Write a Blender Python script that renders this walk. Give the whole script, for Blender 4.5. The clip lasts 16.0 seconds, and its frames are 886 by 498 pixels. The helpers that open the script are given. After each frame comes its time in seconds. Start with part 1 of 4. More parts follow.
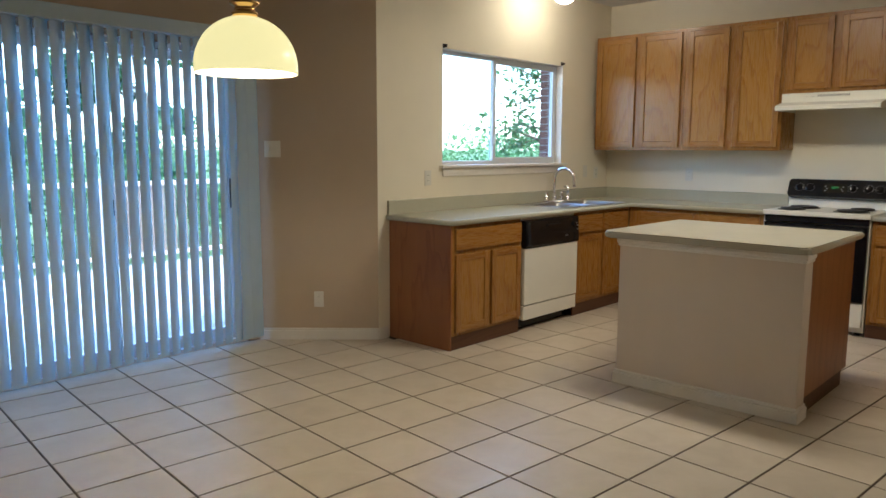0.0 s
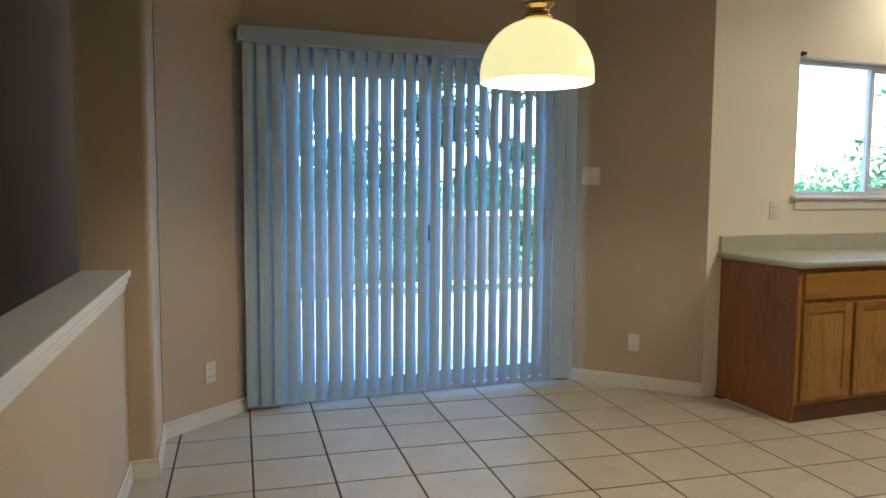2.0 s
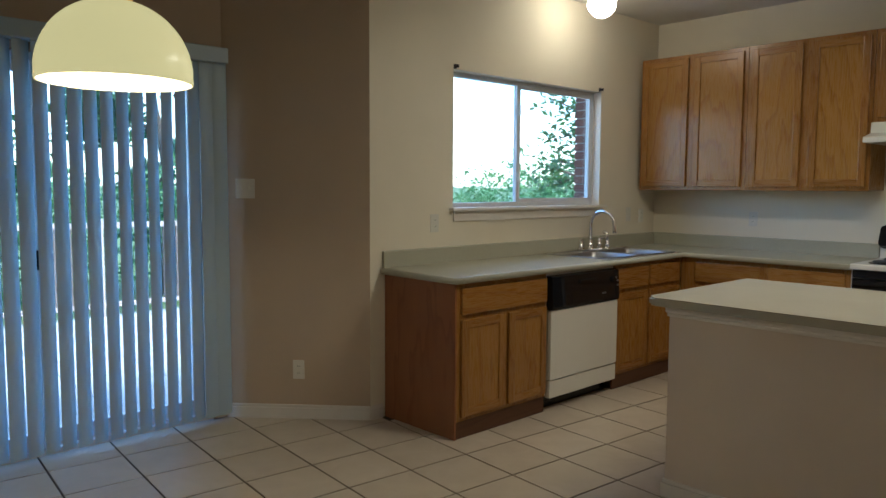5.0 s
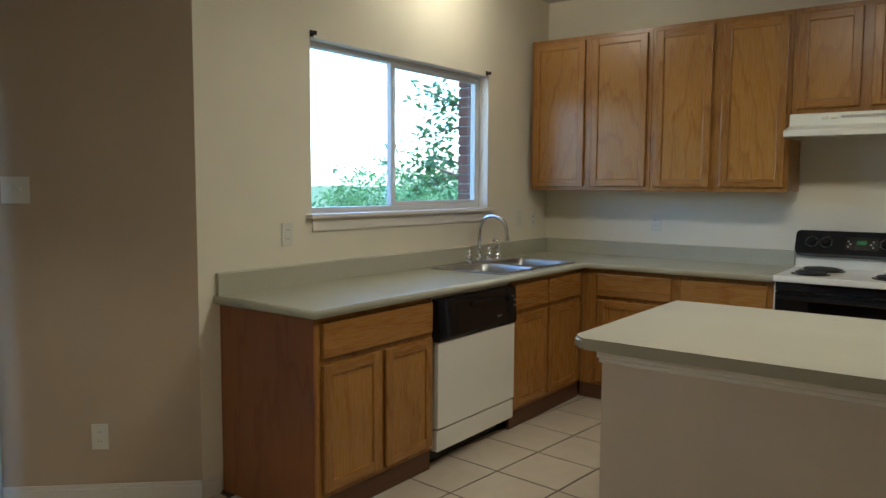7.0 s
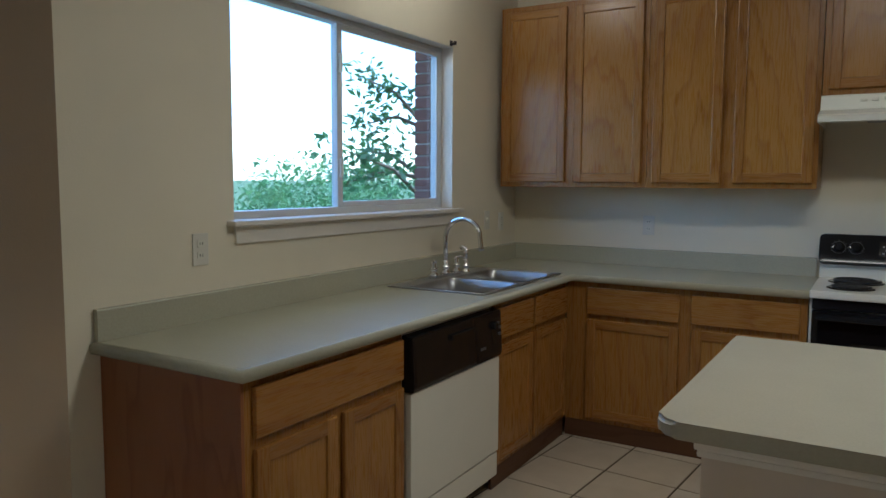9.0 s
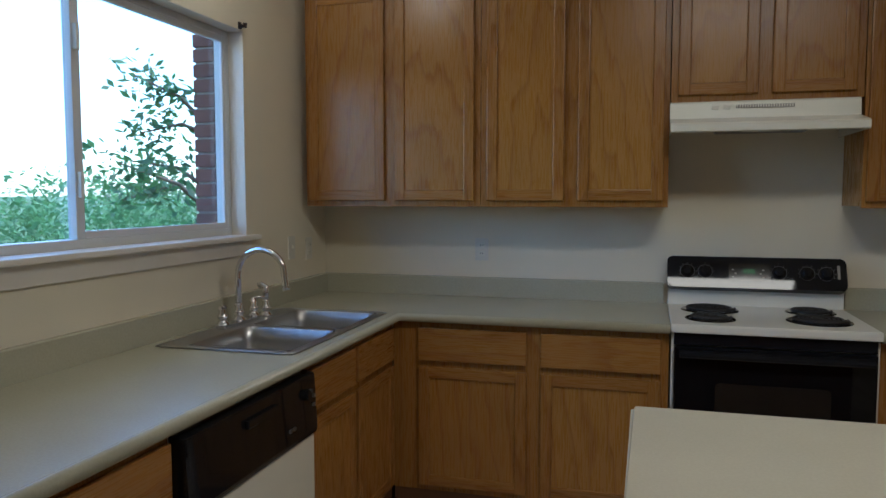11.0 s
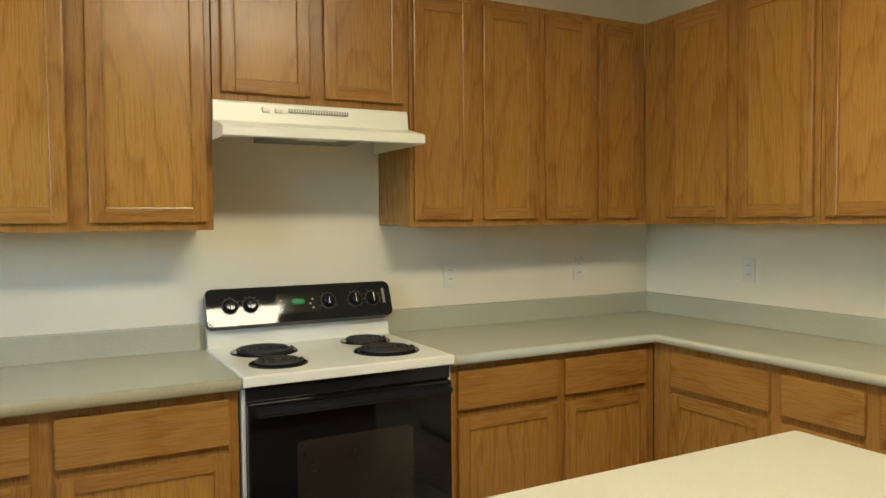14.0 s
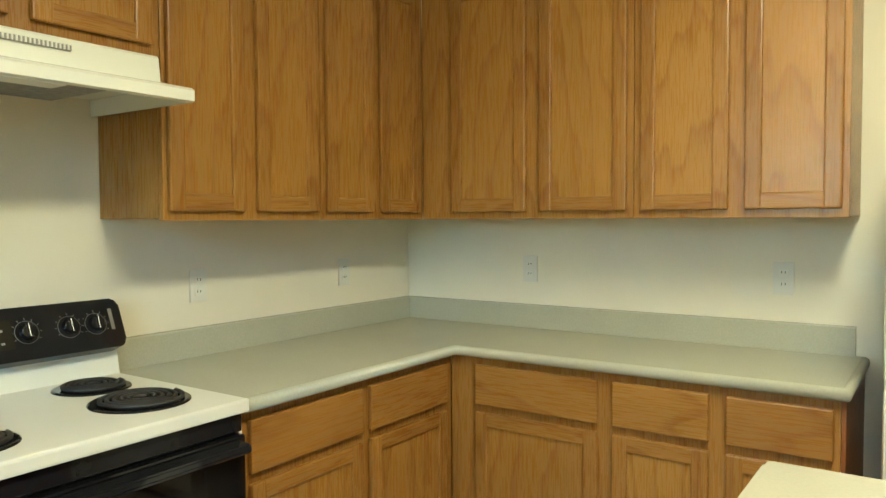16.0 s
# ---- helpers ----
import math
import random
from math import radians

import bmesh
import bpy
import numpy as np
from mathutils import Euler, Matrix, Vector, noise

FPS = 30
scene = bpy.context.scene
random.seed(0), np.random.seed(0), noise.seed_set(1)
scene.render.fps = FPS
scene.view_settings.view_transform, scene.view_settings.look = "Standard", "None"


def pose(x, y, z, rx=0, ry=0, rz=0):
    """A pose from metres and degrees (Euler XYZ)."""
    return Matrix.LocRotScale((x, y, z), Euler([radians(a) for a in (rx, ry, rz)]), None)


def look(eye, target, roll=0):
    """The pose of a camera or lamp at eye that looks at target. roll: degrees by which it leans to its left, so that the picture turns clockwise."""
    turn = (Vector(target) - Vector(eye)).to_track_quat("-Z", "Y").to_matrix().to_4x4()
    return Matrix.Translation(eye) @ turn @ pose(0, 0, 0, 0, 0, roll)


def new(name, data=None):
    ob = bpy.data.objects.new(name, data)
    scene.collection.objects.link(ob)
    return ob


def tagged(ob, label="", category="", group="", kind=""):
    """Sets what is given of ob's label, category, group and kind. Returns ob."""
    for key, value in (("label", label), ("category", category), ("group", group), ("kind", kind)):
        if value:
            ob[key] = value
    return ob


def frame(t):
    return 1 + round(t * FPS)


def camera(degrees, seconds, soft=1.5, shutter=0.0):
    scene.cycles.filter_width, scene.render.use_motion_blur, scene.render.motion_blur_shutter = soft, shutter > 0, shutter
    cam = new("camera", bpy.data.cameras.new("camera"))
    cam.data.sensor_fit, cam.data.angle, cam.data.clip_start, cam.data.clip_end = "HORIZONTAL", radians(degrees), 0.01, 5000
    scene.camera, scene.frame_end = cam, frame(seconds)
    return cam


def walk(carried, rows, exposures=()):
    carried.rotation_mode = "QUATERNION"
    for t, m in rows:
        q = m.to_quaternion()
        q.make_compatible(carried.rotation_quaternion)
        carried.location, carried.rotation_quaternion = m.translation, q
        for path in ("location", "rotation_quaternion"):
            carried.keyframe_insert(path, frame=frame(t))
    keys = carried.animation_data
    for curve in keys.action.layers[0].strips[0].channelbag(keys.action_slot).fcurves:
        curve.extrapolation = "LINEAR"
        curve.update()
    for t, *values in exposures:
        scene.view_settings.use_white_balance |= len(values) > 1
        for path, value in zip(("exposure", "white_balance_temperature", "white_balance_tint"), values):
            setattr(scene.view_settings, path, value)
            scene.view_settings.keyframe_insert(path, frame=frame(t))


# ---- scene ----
cam = camera(62.0, 16.0)

PATH = [
    (0, (3.944, -6.71, 1.382), (2.596, -5.257, 1.116), 0.2),
    (0.5, (3.847, -6.572, 1.359), (2.294, -5.337, 1.111), 0.4),
    (1, (3.72, -6.472, 1.355), (2.025, -5.436, 1.118), 0.7),
    (1.5, (3.69, -6.377, 1.356), (1.892, -5.529, 1.136), 0.9),
    (2, (3.708, -6.289, 1.318), (1.841, -5.592, 1.146), 0.4),
    (2.5, (3.684, -6.257, 1.319), (1.796, -5.613, 1.165), 0.3),
    (3, (3.689, -6.195, 1.373), (1.807, -5.54, 1.202), 0.5),
    (3.5, (3.657, -6.113, 1.386), (1.811, -5.365, 1.206), 0.6),
    (4, (3.598, -6.011, 1.395), (1.832, -5.092, 1.209), 0.2),
    (4.5, (3.527, -5.896, 1.38), (1.9, -4.747, 1.201), 0.3),
    (5, (3.451, -5.821, 1.399), (2.003, -4.451, 1.232), 0.3),
    (7.5, (2.607, -4.897, 1.41), (1.419, -3.297, 1.241), 0.3),
    (8, (2.437, -4.741, 1.412), (1.242, -3.146, 1.241), 0.3),
    (8.5, (2.267, -4.616, 1.428), (1.128, -2.983, 1.245), 0.2),
    (9, (2.08, -4.447, 1.415), (1.066, -2.733, 1.233), 0.3),
    (9.5, (1.931, -4.241, 1.407), (1.065, -2.447, 1.23), 0.2),
    (10, (1.861, -4.062, 1.418), (1.124, -2.212, 1.239), 0.1),
    (12.5, (1.284, -3.399, 1.443), (1.385, -1.405, 1.338), -0.3),
    (13, (1.142, -3.297, 1.427), (1.61, -1.354, 1.344), -0.4),
    (13.5, (1.233, -3.165, 1.406), (1.96, -1.303, 1.337), -0.6),
    (14, (1.287, -3.009, 1.418), (2.229, -1.247, 1.337), -0.5),
    (14.5, (1.264, -2.796, 1.417), (2.401, -1.153, 1.333), -0.4),
    (15, (1.262, -2.549, 1.417), (2.58, -1.047, 1.326), -0.4),
    (15.5, (1.272, -2.301, 1.404), (2.764, -0.972, 1.318), -0.4),
    (16, (1.297, -2.17, 1.39), (2.943, -1.036, 1.307), -0.3),
]
EXPOSURES = [(0.0, 3.52, 5400, 15), (0.5, 3.29, 5300, 14), (1.0, 3.29, 5300, 14), (2.5, 3.69, 5400, 13), (3.5, 3.64, 5400, 13), (4.0, 3.36, 5300, 13), (4.5, 3.04, 5350, 12),
             (5.0, 2.84, 5250, 13), (7.5, 3.10, 5100, 10), (8.0, 3.00, 5000, 10), (9.0, 2.60, 4850, 12), (9.5, 2.30, 4850, 16), (10.0, 2.20, 4850, 17), (12.5, 3.65, 5500, 9),
             (13.5, 3.95, 6000, 8), (14.0, 4.08, 5850, 5), (15.0, 4.32, 5700, 0), (16.0, 4.40, 5650, -6)]
walk(cam, [(t, look(eye, target, roll)) for t, eye, target, roll in PATH], EXPOSURES)

# ---------------------------------------------------------------- world and sun
world = bpy.data.worlds.new("world")
scene.world = world
world.use_nodes = True
wn = world.node_tree.nodes
sky = wn.new("ShaderNodeTexSky")
sky.sky_type = "NISHITA"
sky.sun_disc = False
sky.sun_elevation = radians(62)
sky.sun_rotation = radians(60)
wn["Background"].inputs["Strength"].default_value = 0.15
world.node_tree.links.new(sky.outputs["Color"], wn["Background"].inputs["Color"])
sun = new("sun", bpy.data.lights.new("sun", "SUN"))
sun.data.energy = 0.9
sun.data.angle = radians(12)
sun.data.color = (1.0, 0.95, 0.88)
sun.matrix_world = look((9, 5, 20), (0, 0, 0))

# the fluorescent box over the island and the bulb in the dining pendant
tube_light = new("fluorescent_tubes", bpy.data.lights.new("fluorescent_tubes", "AREA"))
tube_light.data.shape, tube_light.data.size, tube_light.data.size_y = "RECTANGLE", 1.18, 0.36
tube_light.data.energy = 3.2
tube_light.data.color = (1.0, 0.84, 0.56)
tube_light.matrix_world = pose(2.25, -2.32, 2.80 - 0.094)
bulb_light = new("pendant_bulb", bpy.data.lights.new("pendant_bulb", "POINT"))
bulb_light.data.energy = 2.1
bulb_light.data.shadow_soft_size = 0.025
bulb_light.data.color = (1.0, 0.84, 0.56)
bulb_light.matrix_world = pose(1.38, -5.076, 1.674 + 0.06)

# ---------------------------------------------------------------- materials


def mat_base(name, color, rough=0.5, metal=0.0):
    m = bpy.data.materials.new(name)
    m.use_nodes = True
    b = m.node_tree.nodes["Principled BSDF"]
    b.inputs["Base Color"].default_value = (*color, 1)
    b.inputs["Roughness"].default_value = rough
    b.inputs["Metallic"].default_value = metal
    return m, m.node_tree.nodes, m.node_tree.links, b


def ramp(nodes, links, src, stops):
    r = nodes.new("ShaderNodeValToRGB")
    while len(r.color_ramp.elements) < len(stops):
        r.color_ramp.elements.new(0.5)
    for e, (p, c) in zip(r.color_ramp.elements, stops):
        e.position, e.color = p, (*c, 1)
    links.new(src, r.inputs["Fac"])
    return r.outputs["Color"]


def noise_tex(nodes, links, vec, scale, detail=4.0, rough=0.55, distort=0.0):
    n = nodes.new("ShaderNodeTexNoise")
    n.inputs["Scale"].default_value = scale
    n.inputs["Detail"].default_value = detail
    n.inputs["Roughness"].default_value = rough
    n.inputs["Distortion"].default_value = distort
    if vec is not None:
        links.new(vec, n.inputs["Vector"])
    return n.outputs["Fac"]


def mapped(nodes, links, scale=(1, 1, 1), randomise=True):
    """Object coordinates, shifted by chance from object to object."""
    tc = nodes.new("ShaderNodeTexCoord")
    out = tc.outputs["Object"]
    if randomise:
        info = nodes.new("ShaderNodeObjectInfo")
        mul = nodes.new("ShaderNodeMath")
        mul.operation = "MULTIPLY"
        mul.inputs[1].default_value = 37.0
        links.new(info.outputs["Random"], mul.inputs[0])
        add = nodes.new("ShaderNodeVectorMath")
        add.operation = "ADD"
        links.new(out, add.inputs[0])
        links.new(mul.outputs[0], add.inputs[1])
        out = add.outputs[0]
    mp = nodes.new("ShaderNodeMapping")
    mp.inputs["Scale"].default_value = scale
    links.new(out, mp.inputs["Vector"])
    return mp.outputs["Vector"]


def add_bump(nodes, links, bsdf, height, strength, dist=0.002):
    b = nodes.new("ShaderNodeBump")
    b.inputs["Strength"].default_value = strength
    b.inputs["Distance"].default_value = dist
    links.new(height, b.inputs["Height"])
    links.new(b.outputs["Normal"], bsdf.inputs["Normal"])


def mix_color(nodes, links, fac, a, b, mode="MIX"):
    m = nodes.new("ShaderNodeMix")
    m.data_type, m.blend_type = "RGBA", mode
    for value, slot in ((fac, m.inputs[0]), (a, m.inputs[6]), (b, m.inputs[7])):
        if isinstance(value, (int, float)):
            slot.default_value = value
        elif isinstance(value, tuple):
            slot.default_value = (*value, 1)
        else:
            links.new(value, slot)
    return m.outputs[2]


def plaster(name, color, rough=0.75, bump=0.35):
    """Painted drywall with a fine orange-peel texture and faint blotches."""
    m, n, l, b = mat_base(name, color, rough)
    v = mapped(n, l, randomise=False)
    big = noise_tex(n, l, v, 1.3, 3)
    fine = noise_tex(n, l, v, 140, 3)
    c = ramp(n, l, big, [(0.25, tuple(x * 0.93 for x in color)), (0.75, tuple(min(1, x * 1.05) for x in color))])
    l.new(c, b.inputs["Base Color"])
    add_bump(n, l, b, fine, bump, 0.0015)
    return m


def oak(name, along, light=(0.370, 0.184, 0.034), rough=0.26):
    """Honey-stained oak: loops of grain and short pores drawn out along one axis, each board of its own tone."""
    m, n, l, b = mat_base(name, light, rough)
    tc, info = n.new("ShaderNodeTexCoord"), n.new("ShaderNodeObjectInfo")
    wn1 = n.new("ShaderNodeTexWhiteNoise")
    wn1.noise_dimensions = "1D"
    l.new(info.outputs["Random"], wn1.inputs["W"])
    spread = n.new("ShaderNodeVectorMath")
    spread.operation = "MULTIPLY_ADD"
    amount = [0.5, 0.5, 0.5]
    amount[along] = 2.2
    spread.inputs[1].default_value = amount
    spread.inputs[2].default_value = (-0.75, 0.1, -1.1) if along == 2 else (-1.1, 0.1, -0.9)
    l.new(wn1.outputs["Color"], spread.inputs[0])
    add = n.new("ShaderNodeVectorMath")
    add.operation = "ADD"
    l.new(tc.outputs["Object"], add.inputs[0])
    l.new(spread.outputs[0], add.inputs[1])
    mp = n.new("ShaderNodeMapping")
    s = [1.0, 1.0, 1.0]
    s[along] = 0.20
    mp.inputs["Scale"].default_value = s
    l.new(add.outputs[0], mp.inputs["Vector"])
    ring = n.new("ShaderNodeTexWave")
    ring.wave_type, ring.rings_direction, ring.wave_profile = "RINGS", "SPHERICAL", "SAW"
    for key, value in (("Scale", 4.6), ("Distortion", 4.5), ("Detail", 1.2), ("Detail Scale", 3.2), ("Detail Roughness", 0.55)):
        ring.inputs[key].default_value = value
    l.new(mp.outputs[0], ring.inputs["Vector"])
    s2 = [220.0, 220.0, 220.0]
    s2[along] = 9.0
    pores = noise_tex(n, l, mapped(n, l, tuple(s2)), 1.0, 3, 0.6)
    s3 = [9.0, 9.0, 9.0]
    s3[along] = 3.0
    tone = noise_tex(n, l, mapped(n, l, tuple(s3)), 1.0, 4)
    c1 = ramp(n, l, ring.outputs["Fac"], [(0.0, light), (0.68, tuple(x * 0.97 for x in light)), (0.92, tuple(x * q for x, q in zip(light, (0.80, 0.72, 0.62)))), (1.0, tuple(x * 0.95 for x in light))])
    c2 = ramp(n, l, pores, [(0.32, (0.74, 0.68, 0.60)), (0.50, (1.0, 1.0, 1.0))])
    c3 = ramp(n, l, tone, [(0.3, (0.93, 0.915, 0.89)), (0.7, (1.04, 1.04, 1.04))])
    c4 = ramp(n, l, wn1.outputs["Value"], [(0.0, (0.90, 0.87, 0.84)), (1.0, (1.07, 1.08, 1.10))])
    c = mix_color(n, l, 0.12, c1, c2, "MULTIPLY")
    c = mix_color(n, l, 1.0, c, c3, "MULTIPLY")
    c = mix_color(n, l, 1.0, c, c4, "MULTIPLY")
    l.new(c, b.inputs["Base Color"])
    l.new(ramp(n, l, pores, [(0.25, (0.46,) * 3), (0.55, (rough,) * 3)]), b.inputs["Roughness"])
    add_bump(n, l, b, pores, 0.05, 0.0004)
    return m


def laminate(name, color, fleck):
    """Satin laminate with a faint speckle and slow changes of tone."""
    m, n, l, b = mat_base(name, color, 0.27)
    v = mapped(n, l, randomise=False)
    f1 = noise_tex(n, l, v, 150, 1, 0.5)
    f2 = noise_tex(n, l, v, 3, 3)
    c = ramp(n, l, f1, [(0.3, tuple(x * fleck for x in color)), (0.7, tuple(min(1, x * (2 - fleck)) for x in color))])
    s = ramp(n, l, f2, [(0.3, (0.96,) * 3), (0.7, (1.02,) * 3)])
    l.new(mix_color(n, l, 1.0, c, s, "MULTIPLY"), b.inputs["Base Color"])
    return m


def enamel(name, color, rough=0.22, stain=0.06, scale=6):
    """Baked enamel or moulded plastic with faint grime."""
    m, n, l, b = mat_base(name, color, rough)
    v = mapped(n, l, randomise=True)
    g = noise_tex(n, l, v, scale, 5, 0.6)
    l.new(ramp(n, l, g, [(0.3, tuple(x * (1 - stain) for x in color)), (0.65, color)]), b.inputs["Base Color"])
    return m


def metal(name, color, rough, brushed=None):
    m, n, l, b = mat_base(name, color, rough, 1.0)
    s = [60.0, 60.0, 60.0]
    if brushed is not None:
        s = [300.0, 300.0, 300.0]
        s[brushed] = 6.0
    g = noise_tex(n, l, mapped(n, l, tuple(s)), 1.0, 3)
    l.new(ramp(n, l, g, [(0.3, (rough * 0.8,) * 3), (0.7, (min(1, rough * 1.3),) * 3)]), b.inputs["Roughness"])
    return m


def tile_material():
    m, n, l, b = mat_base("glazed_tile", (0.5, 0.44, 0.35), 0.3)
    v = mapped(n, l, (1, 1, 1))
    cloud = noise_tex(n, l, v, 5.5, 5, 0.6, 0.6)
    fine = noise_tex(n, l, v, 60, 3)
    info = n.new("ShaderNodeObjectInfo")
    c = ramp(n, l, cloud, [(0.3, (0.515, 0.445, 0.345)), (0.55, (0.555, 0.485, 0.38)), (0.75, (0.58, 0.51, 0.41))])
    s = ramp(n, l, info.outputs["Random"], [(0.0, (0.93, 0.92, 0.90)), (1.0, (1.03, 1.02, 1.01))])
    l.new(mix_color(n, l, 1.0, c, s, "MULTIPLY"), b.inputs["Base Color"])
    l.new(ramp(n, l, cloud, [(0.3, (0.40,) * 3), (0.7, (0.33,) * 3)]), b.inputs["Roughness"])
    add_bump(n, l, b, cloud, 0.05, 0.002)
    return m


def noisy(name, c0, c1, scale, rough=0.8, bump=0.4, dist=0.004, randomise=False):
    m, n, l, b = mat_base(name, c0, rough)
    v = mapped(n, l, randomise=randomise)
    a = noise_tex(n, l, v, scale, 6, 0.65)
    l.new(ramp(n, l, a, [(0.3, c0), (0.7, c1)]), b.inputs["Base Color"])
    add_bump(n, l, b, a, bump, dist)
    return m


def glowing(name, color, strength, base=(0.6, 0.52, 0.36)):
    m, n, l, b = mat_base(name, base, 0.25)
    b.inputs["Emission Color"].default_value = (*color, 1)
    b.inputs["Emission Strength"].default_value = strength
    return m


def glass_pane(name):
    m = bpy.data.materials.new(name)
    m.use_nodes = True
    n, l = m.node_tree.nodes, m.node_tree.links
    n.remove(n["Principled BSDF"])
    tr, gl, fr, mx = (n.new("ShaderNode" + k) for k in ("BsdfTransparent", "BsdfGlossy", "LayerWeight", "MixShader"))
    tr.inputs["Color"].default_value = (0.90, 0.95, 0.94, 1)
    gl.inputs["Roughness"].default_value = 0.02
    fr.inputs["Blend"].default_value = 0.12
    l.new(ramp(n, l, fr.outputs["Facing"], [(0.0, (0.025,) * 3), (1.0, (0.7,) * 3)]), mx.inputs[0])
    l.new(tr.outputs[0], mx.inputs[1])
    l.new(gl.outputs[0], mx.inputs[2])
    l.new(mx.outputs[0], n["Material Output"].inputs["Surface"])
    return m


def leaf_material(name, c0, c1):
    m, n, l, b = mat_base(name, c0, 0.55)
    g = n.new("ShaderNodeNewGeometry")
    l.new(ramp(n, l, g.outputs["Random Per Island"], [(0.0, c0), (1.0, c1)]), b.inputs["Base Color"])
    tl, add = n.new("ShaderNodeBsdfTranslucent"), n.new("ShaderNodeMixShader")
    l.new(ramp(n, l, g.outputs["Random Per Island"], [(0.0, tuple(x * 1.4 for x in c0)), (1.0, tuple(x * 1.4 for x in c1))]), tl.inputs["Color"])
    add.inputs[0].default_value = 0.4
    l.new(b.outputs[0], add.inputs[1])
    l.new(tl.outputs[0], add.inputs[2])
    l.new(add.outputs[0], n["Material Output"].inputs["Surface"])
    return m


def slat_material():
    m, n, l, b = mat_base("vinyl_slat", (0.50, 0.60, 0.655), 0.36)
    v = mapped(n, l, (60, 60, 2))
    g = noise_tex(n, l, v, 1.0, 2)
    add_bump(n, l, b, g, 0.12, 0.0006)
    tl, mx = n.new("ShaderNodeBsdfTranslucent"), n.new("ShaderNodeMixShader")
    tl.inputs["Color"].default_value = (0.33, 0.66, 0.84, 1)
    mx.inputs[0].default_value = 0.18
    l.new(b.outputs[0], mx.inputs[1])
    l.new(tl.outputs[0], mx.inputs[2])
    l.new(mx.outputs[0], n["Material Output"].inputs["Surface"])
    return m


CREAM = plaster("cream_wall_paint", (0.80, 0.735, 0.58))
TAN = plaster("tan_wall_paint", (0.52, 0.405, 0.285))
BROWN = plaster("brown_wall_paint", (0.52, 0.385, 0.275))
CEIL = plaster("ceiling_paint", (0.70, 0.68, 0.62), 0.85, 0.6)
ISLAND_PAINT = plaster("pale_island_paint", (0.66, 0.56, 0.46))
TRIM = enamel("white_trim_paint", (0.78, 0.73, 0.65), 0.35)
OAK_V = oak("oak_upright_grain", 2)
OAK_H = oak("oak_level_grain", 0, (0.33, 0.157, 0.030))
OAK_FRAME = oak("oak_frame_grain", 2, (0.325, 0.155, 0.030))
OAK_SIDE = oak("oak_veneer_side", 2, (0.27, 0.10, 0.027), 0.42)
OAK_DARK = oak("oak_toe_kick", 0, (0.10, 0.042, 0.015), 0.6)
LAMINATE = laminate("grey_green_laminate", (0.455, 0.44, 0.335), 0.965)
ISLAND_TOP = laminate("cream_laminate", (0.43, 0.40, 0.31), 0.975)
WHITE = enamel("white_enamel", (0.78, 0.76, 0.66), 0.27, 0.02)
WHITE_MATT = enamel("white_plastic", (0.74, 0.71, 0.62), 0.4)
BLACK = enamel("black_enamel", (0.012, 0.012, 0.014), 0.035, 0.3)
BLACK_GLASS = enamel("black_oven_glass", (0.006, 0.006, 0.007), 0.04, 0.2)
for glossy in (BLACK, BLACK_GLASS):
    glossy.node_tree.nodes["Principled BSDF"].inputs["Specular IOR Level"].default_value = 0.32
OVEN_WINDOW = enamel("smoked_oven_window", (0.02, 0.017, 0.013), 0.07, 0.2)
COIL = noisy("burner_iron", (0.012, 0.011, 0.011), (0.03, 0.028, 0.027), 30, 0.55)
CHROME = metal("chrome", (0.80, 0.80, 0.82), 0.07)
STEEL = metal("brushed_steel", (0.46, 0.46, 0.46), 0.36, 0)
BRASS = metal("polished_brass", (0.78, 0.50, 0.20), 0.16)
ALU = enamel("painted_aluminium", (0.66, 0.67, 0.68), 0.4)
DARK_METAL = metal("dark_bronze", (0.06, 0.05, 0.05), 0.4)
GREY_FILTER = metal("grease_filter", (0.30, 0.29, 0.27), 0.5)
TILE = tile_material()
GROUT = noisy("dark_grout", (0.05, 0.034, 0.022), (0.085, 0.06, 0.038), 25, 0.9)
GLASS = glass_pane("window_glass")
SLAT = slat_material()
SHADE_GLASS = glowing("lit_milk_glass", (1.0, 0.84, 0.33), 0.083)
BULB = glowing("lit_bulb", (1.0, 0.84, 0.56), 4.8)
GLOBE = glowing("lit_globe", (1.0, 0.84, 0.56), 2.9)
DOME = glowing("lit_diffuser", (1.0, 0.84, 0.56), 0.48)
CLOCK = glowing("green_clock_digits", (0.02, 0.5, 0.08), 0.04, (0.01, 0.03, 0.01))
BRICK = noisy("red_brick", (0.13, 0.065, 0.055), (0.22, 0.115, 0.095), 22, 0.9, 0.6, 0.003, True)
MORTAR = noisy("grey_mortar", (0.30, 0.28, 0.25), (0.42, 0.40, 0.36), 40, 0.95)
CONCRETE = noisy("patio_concrete", (0.36, 0.345, 0.32), (0.47, 0.455, 0.43), 4, 0.9)
GRASS = noisy("lawn", (0.05, 0.085, 0.02), (0.10, 0.15, 0.04), 3, 0.9)
BARK = noisy("bark", (0.07, 0.05, 0.035), (0.15, 0.11, 0.08), 14, 0.95, 0.8, 0.01)
RAIL_WOOD = noisy("weathered_rail", (0.42, 0.32, 0.27), (0.58, 0.47, 0.41), 9, 0.85)
BALUSTER_WOOD = noisy("stained_baluster", (0.12, 0.09, 0.07), (0.20, 0.15, 0.12), 9, 0.85)
LEAF = leaf_material("tree_leaves", (0.025, 0.07, 0.03), (0.07, 0.16, 0.05))
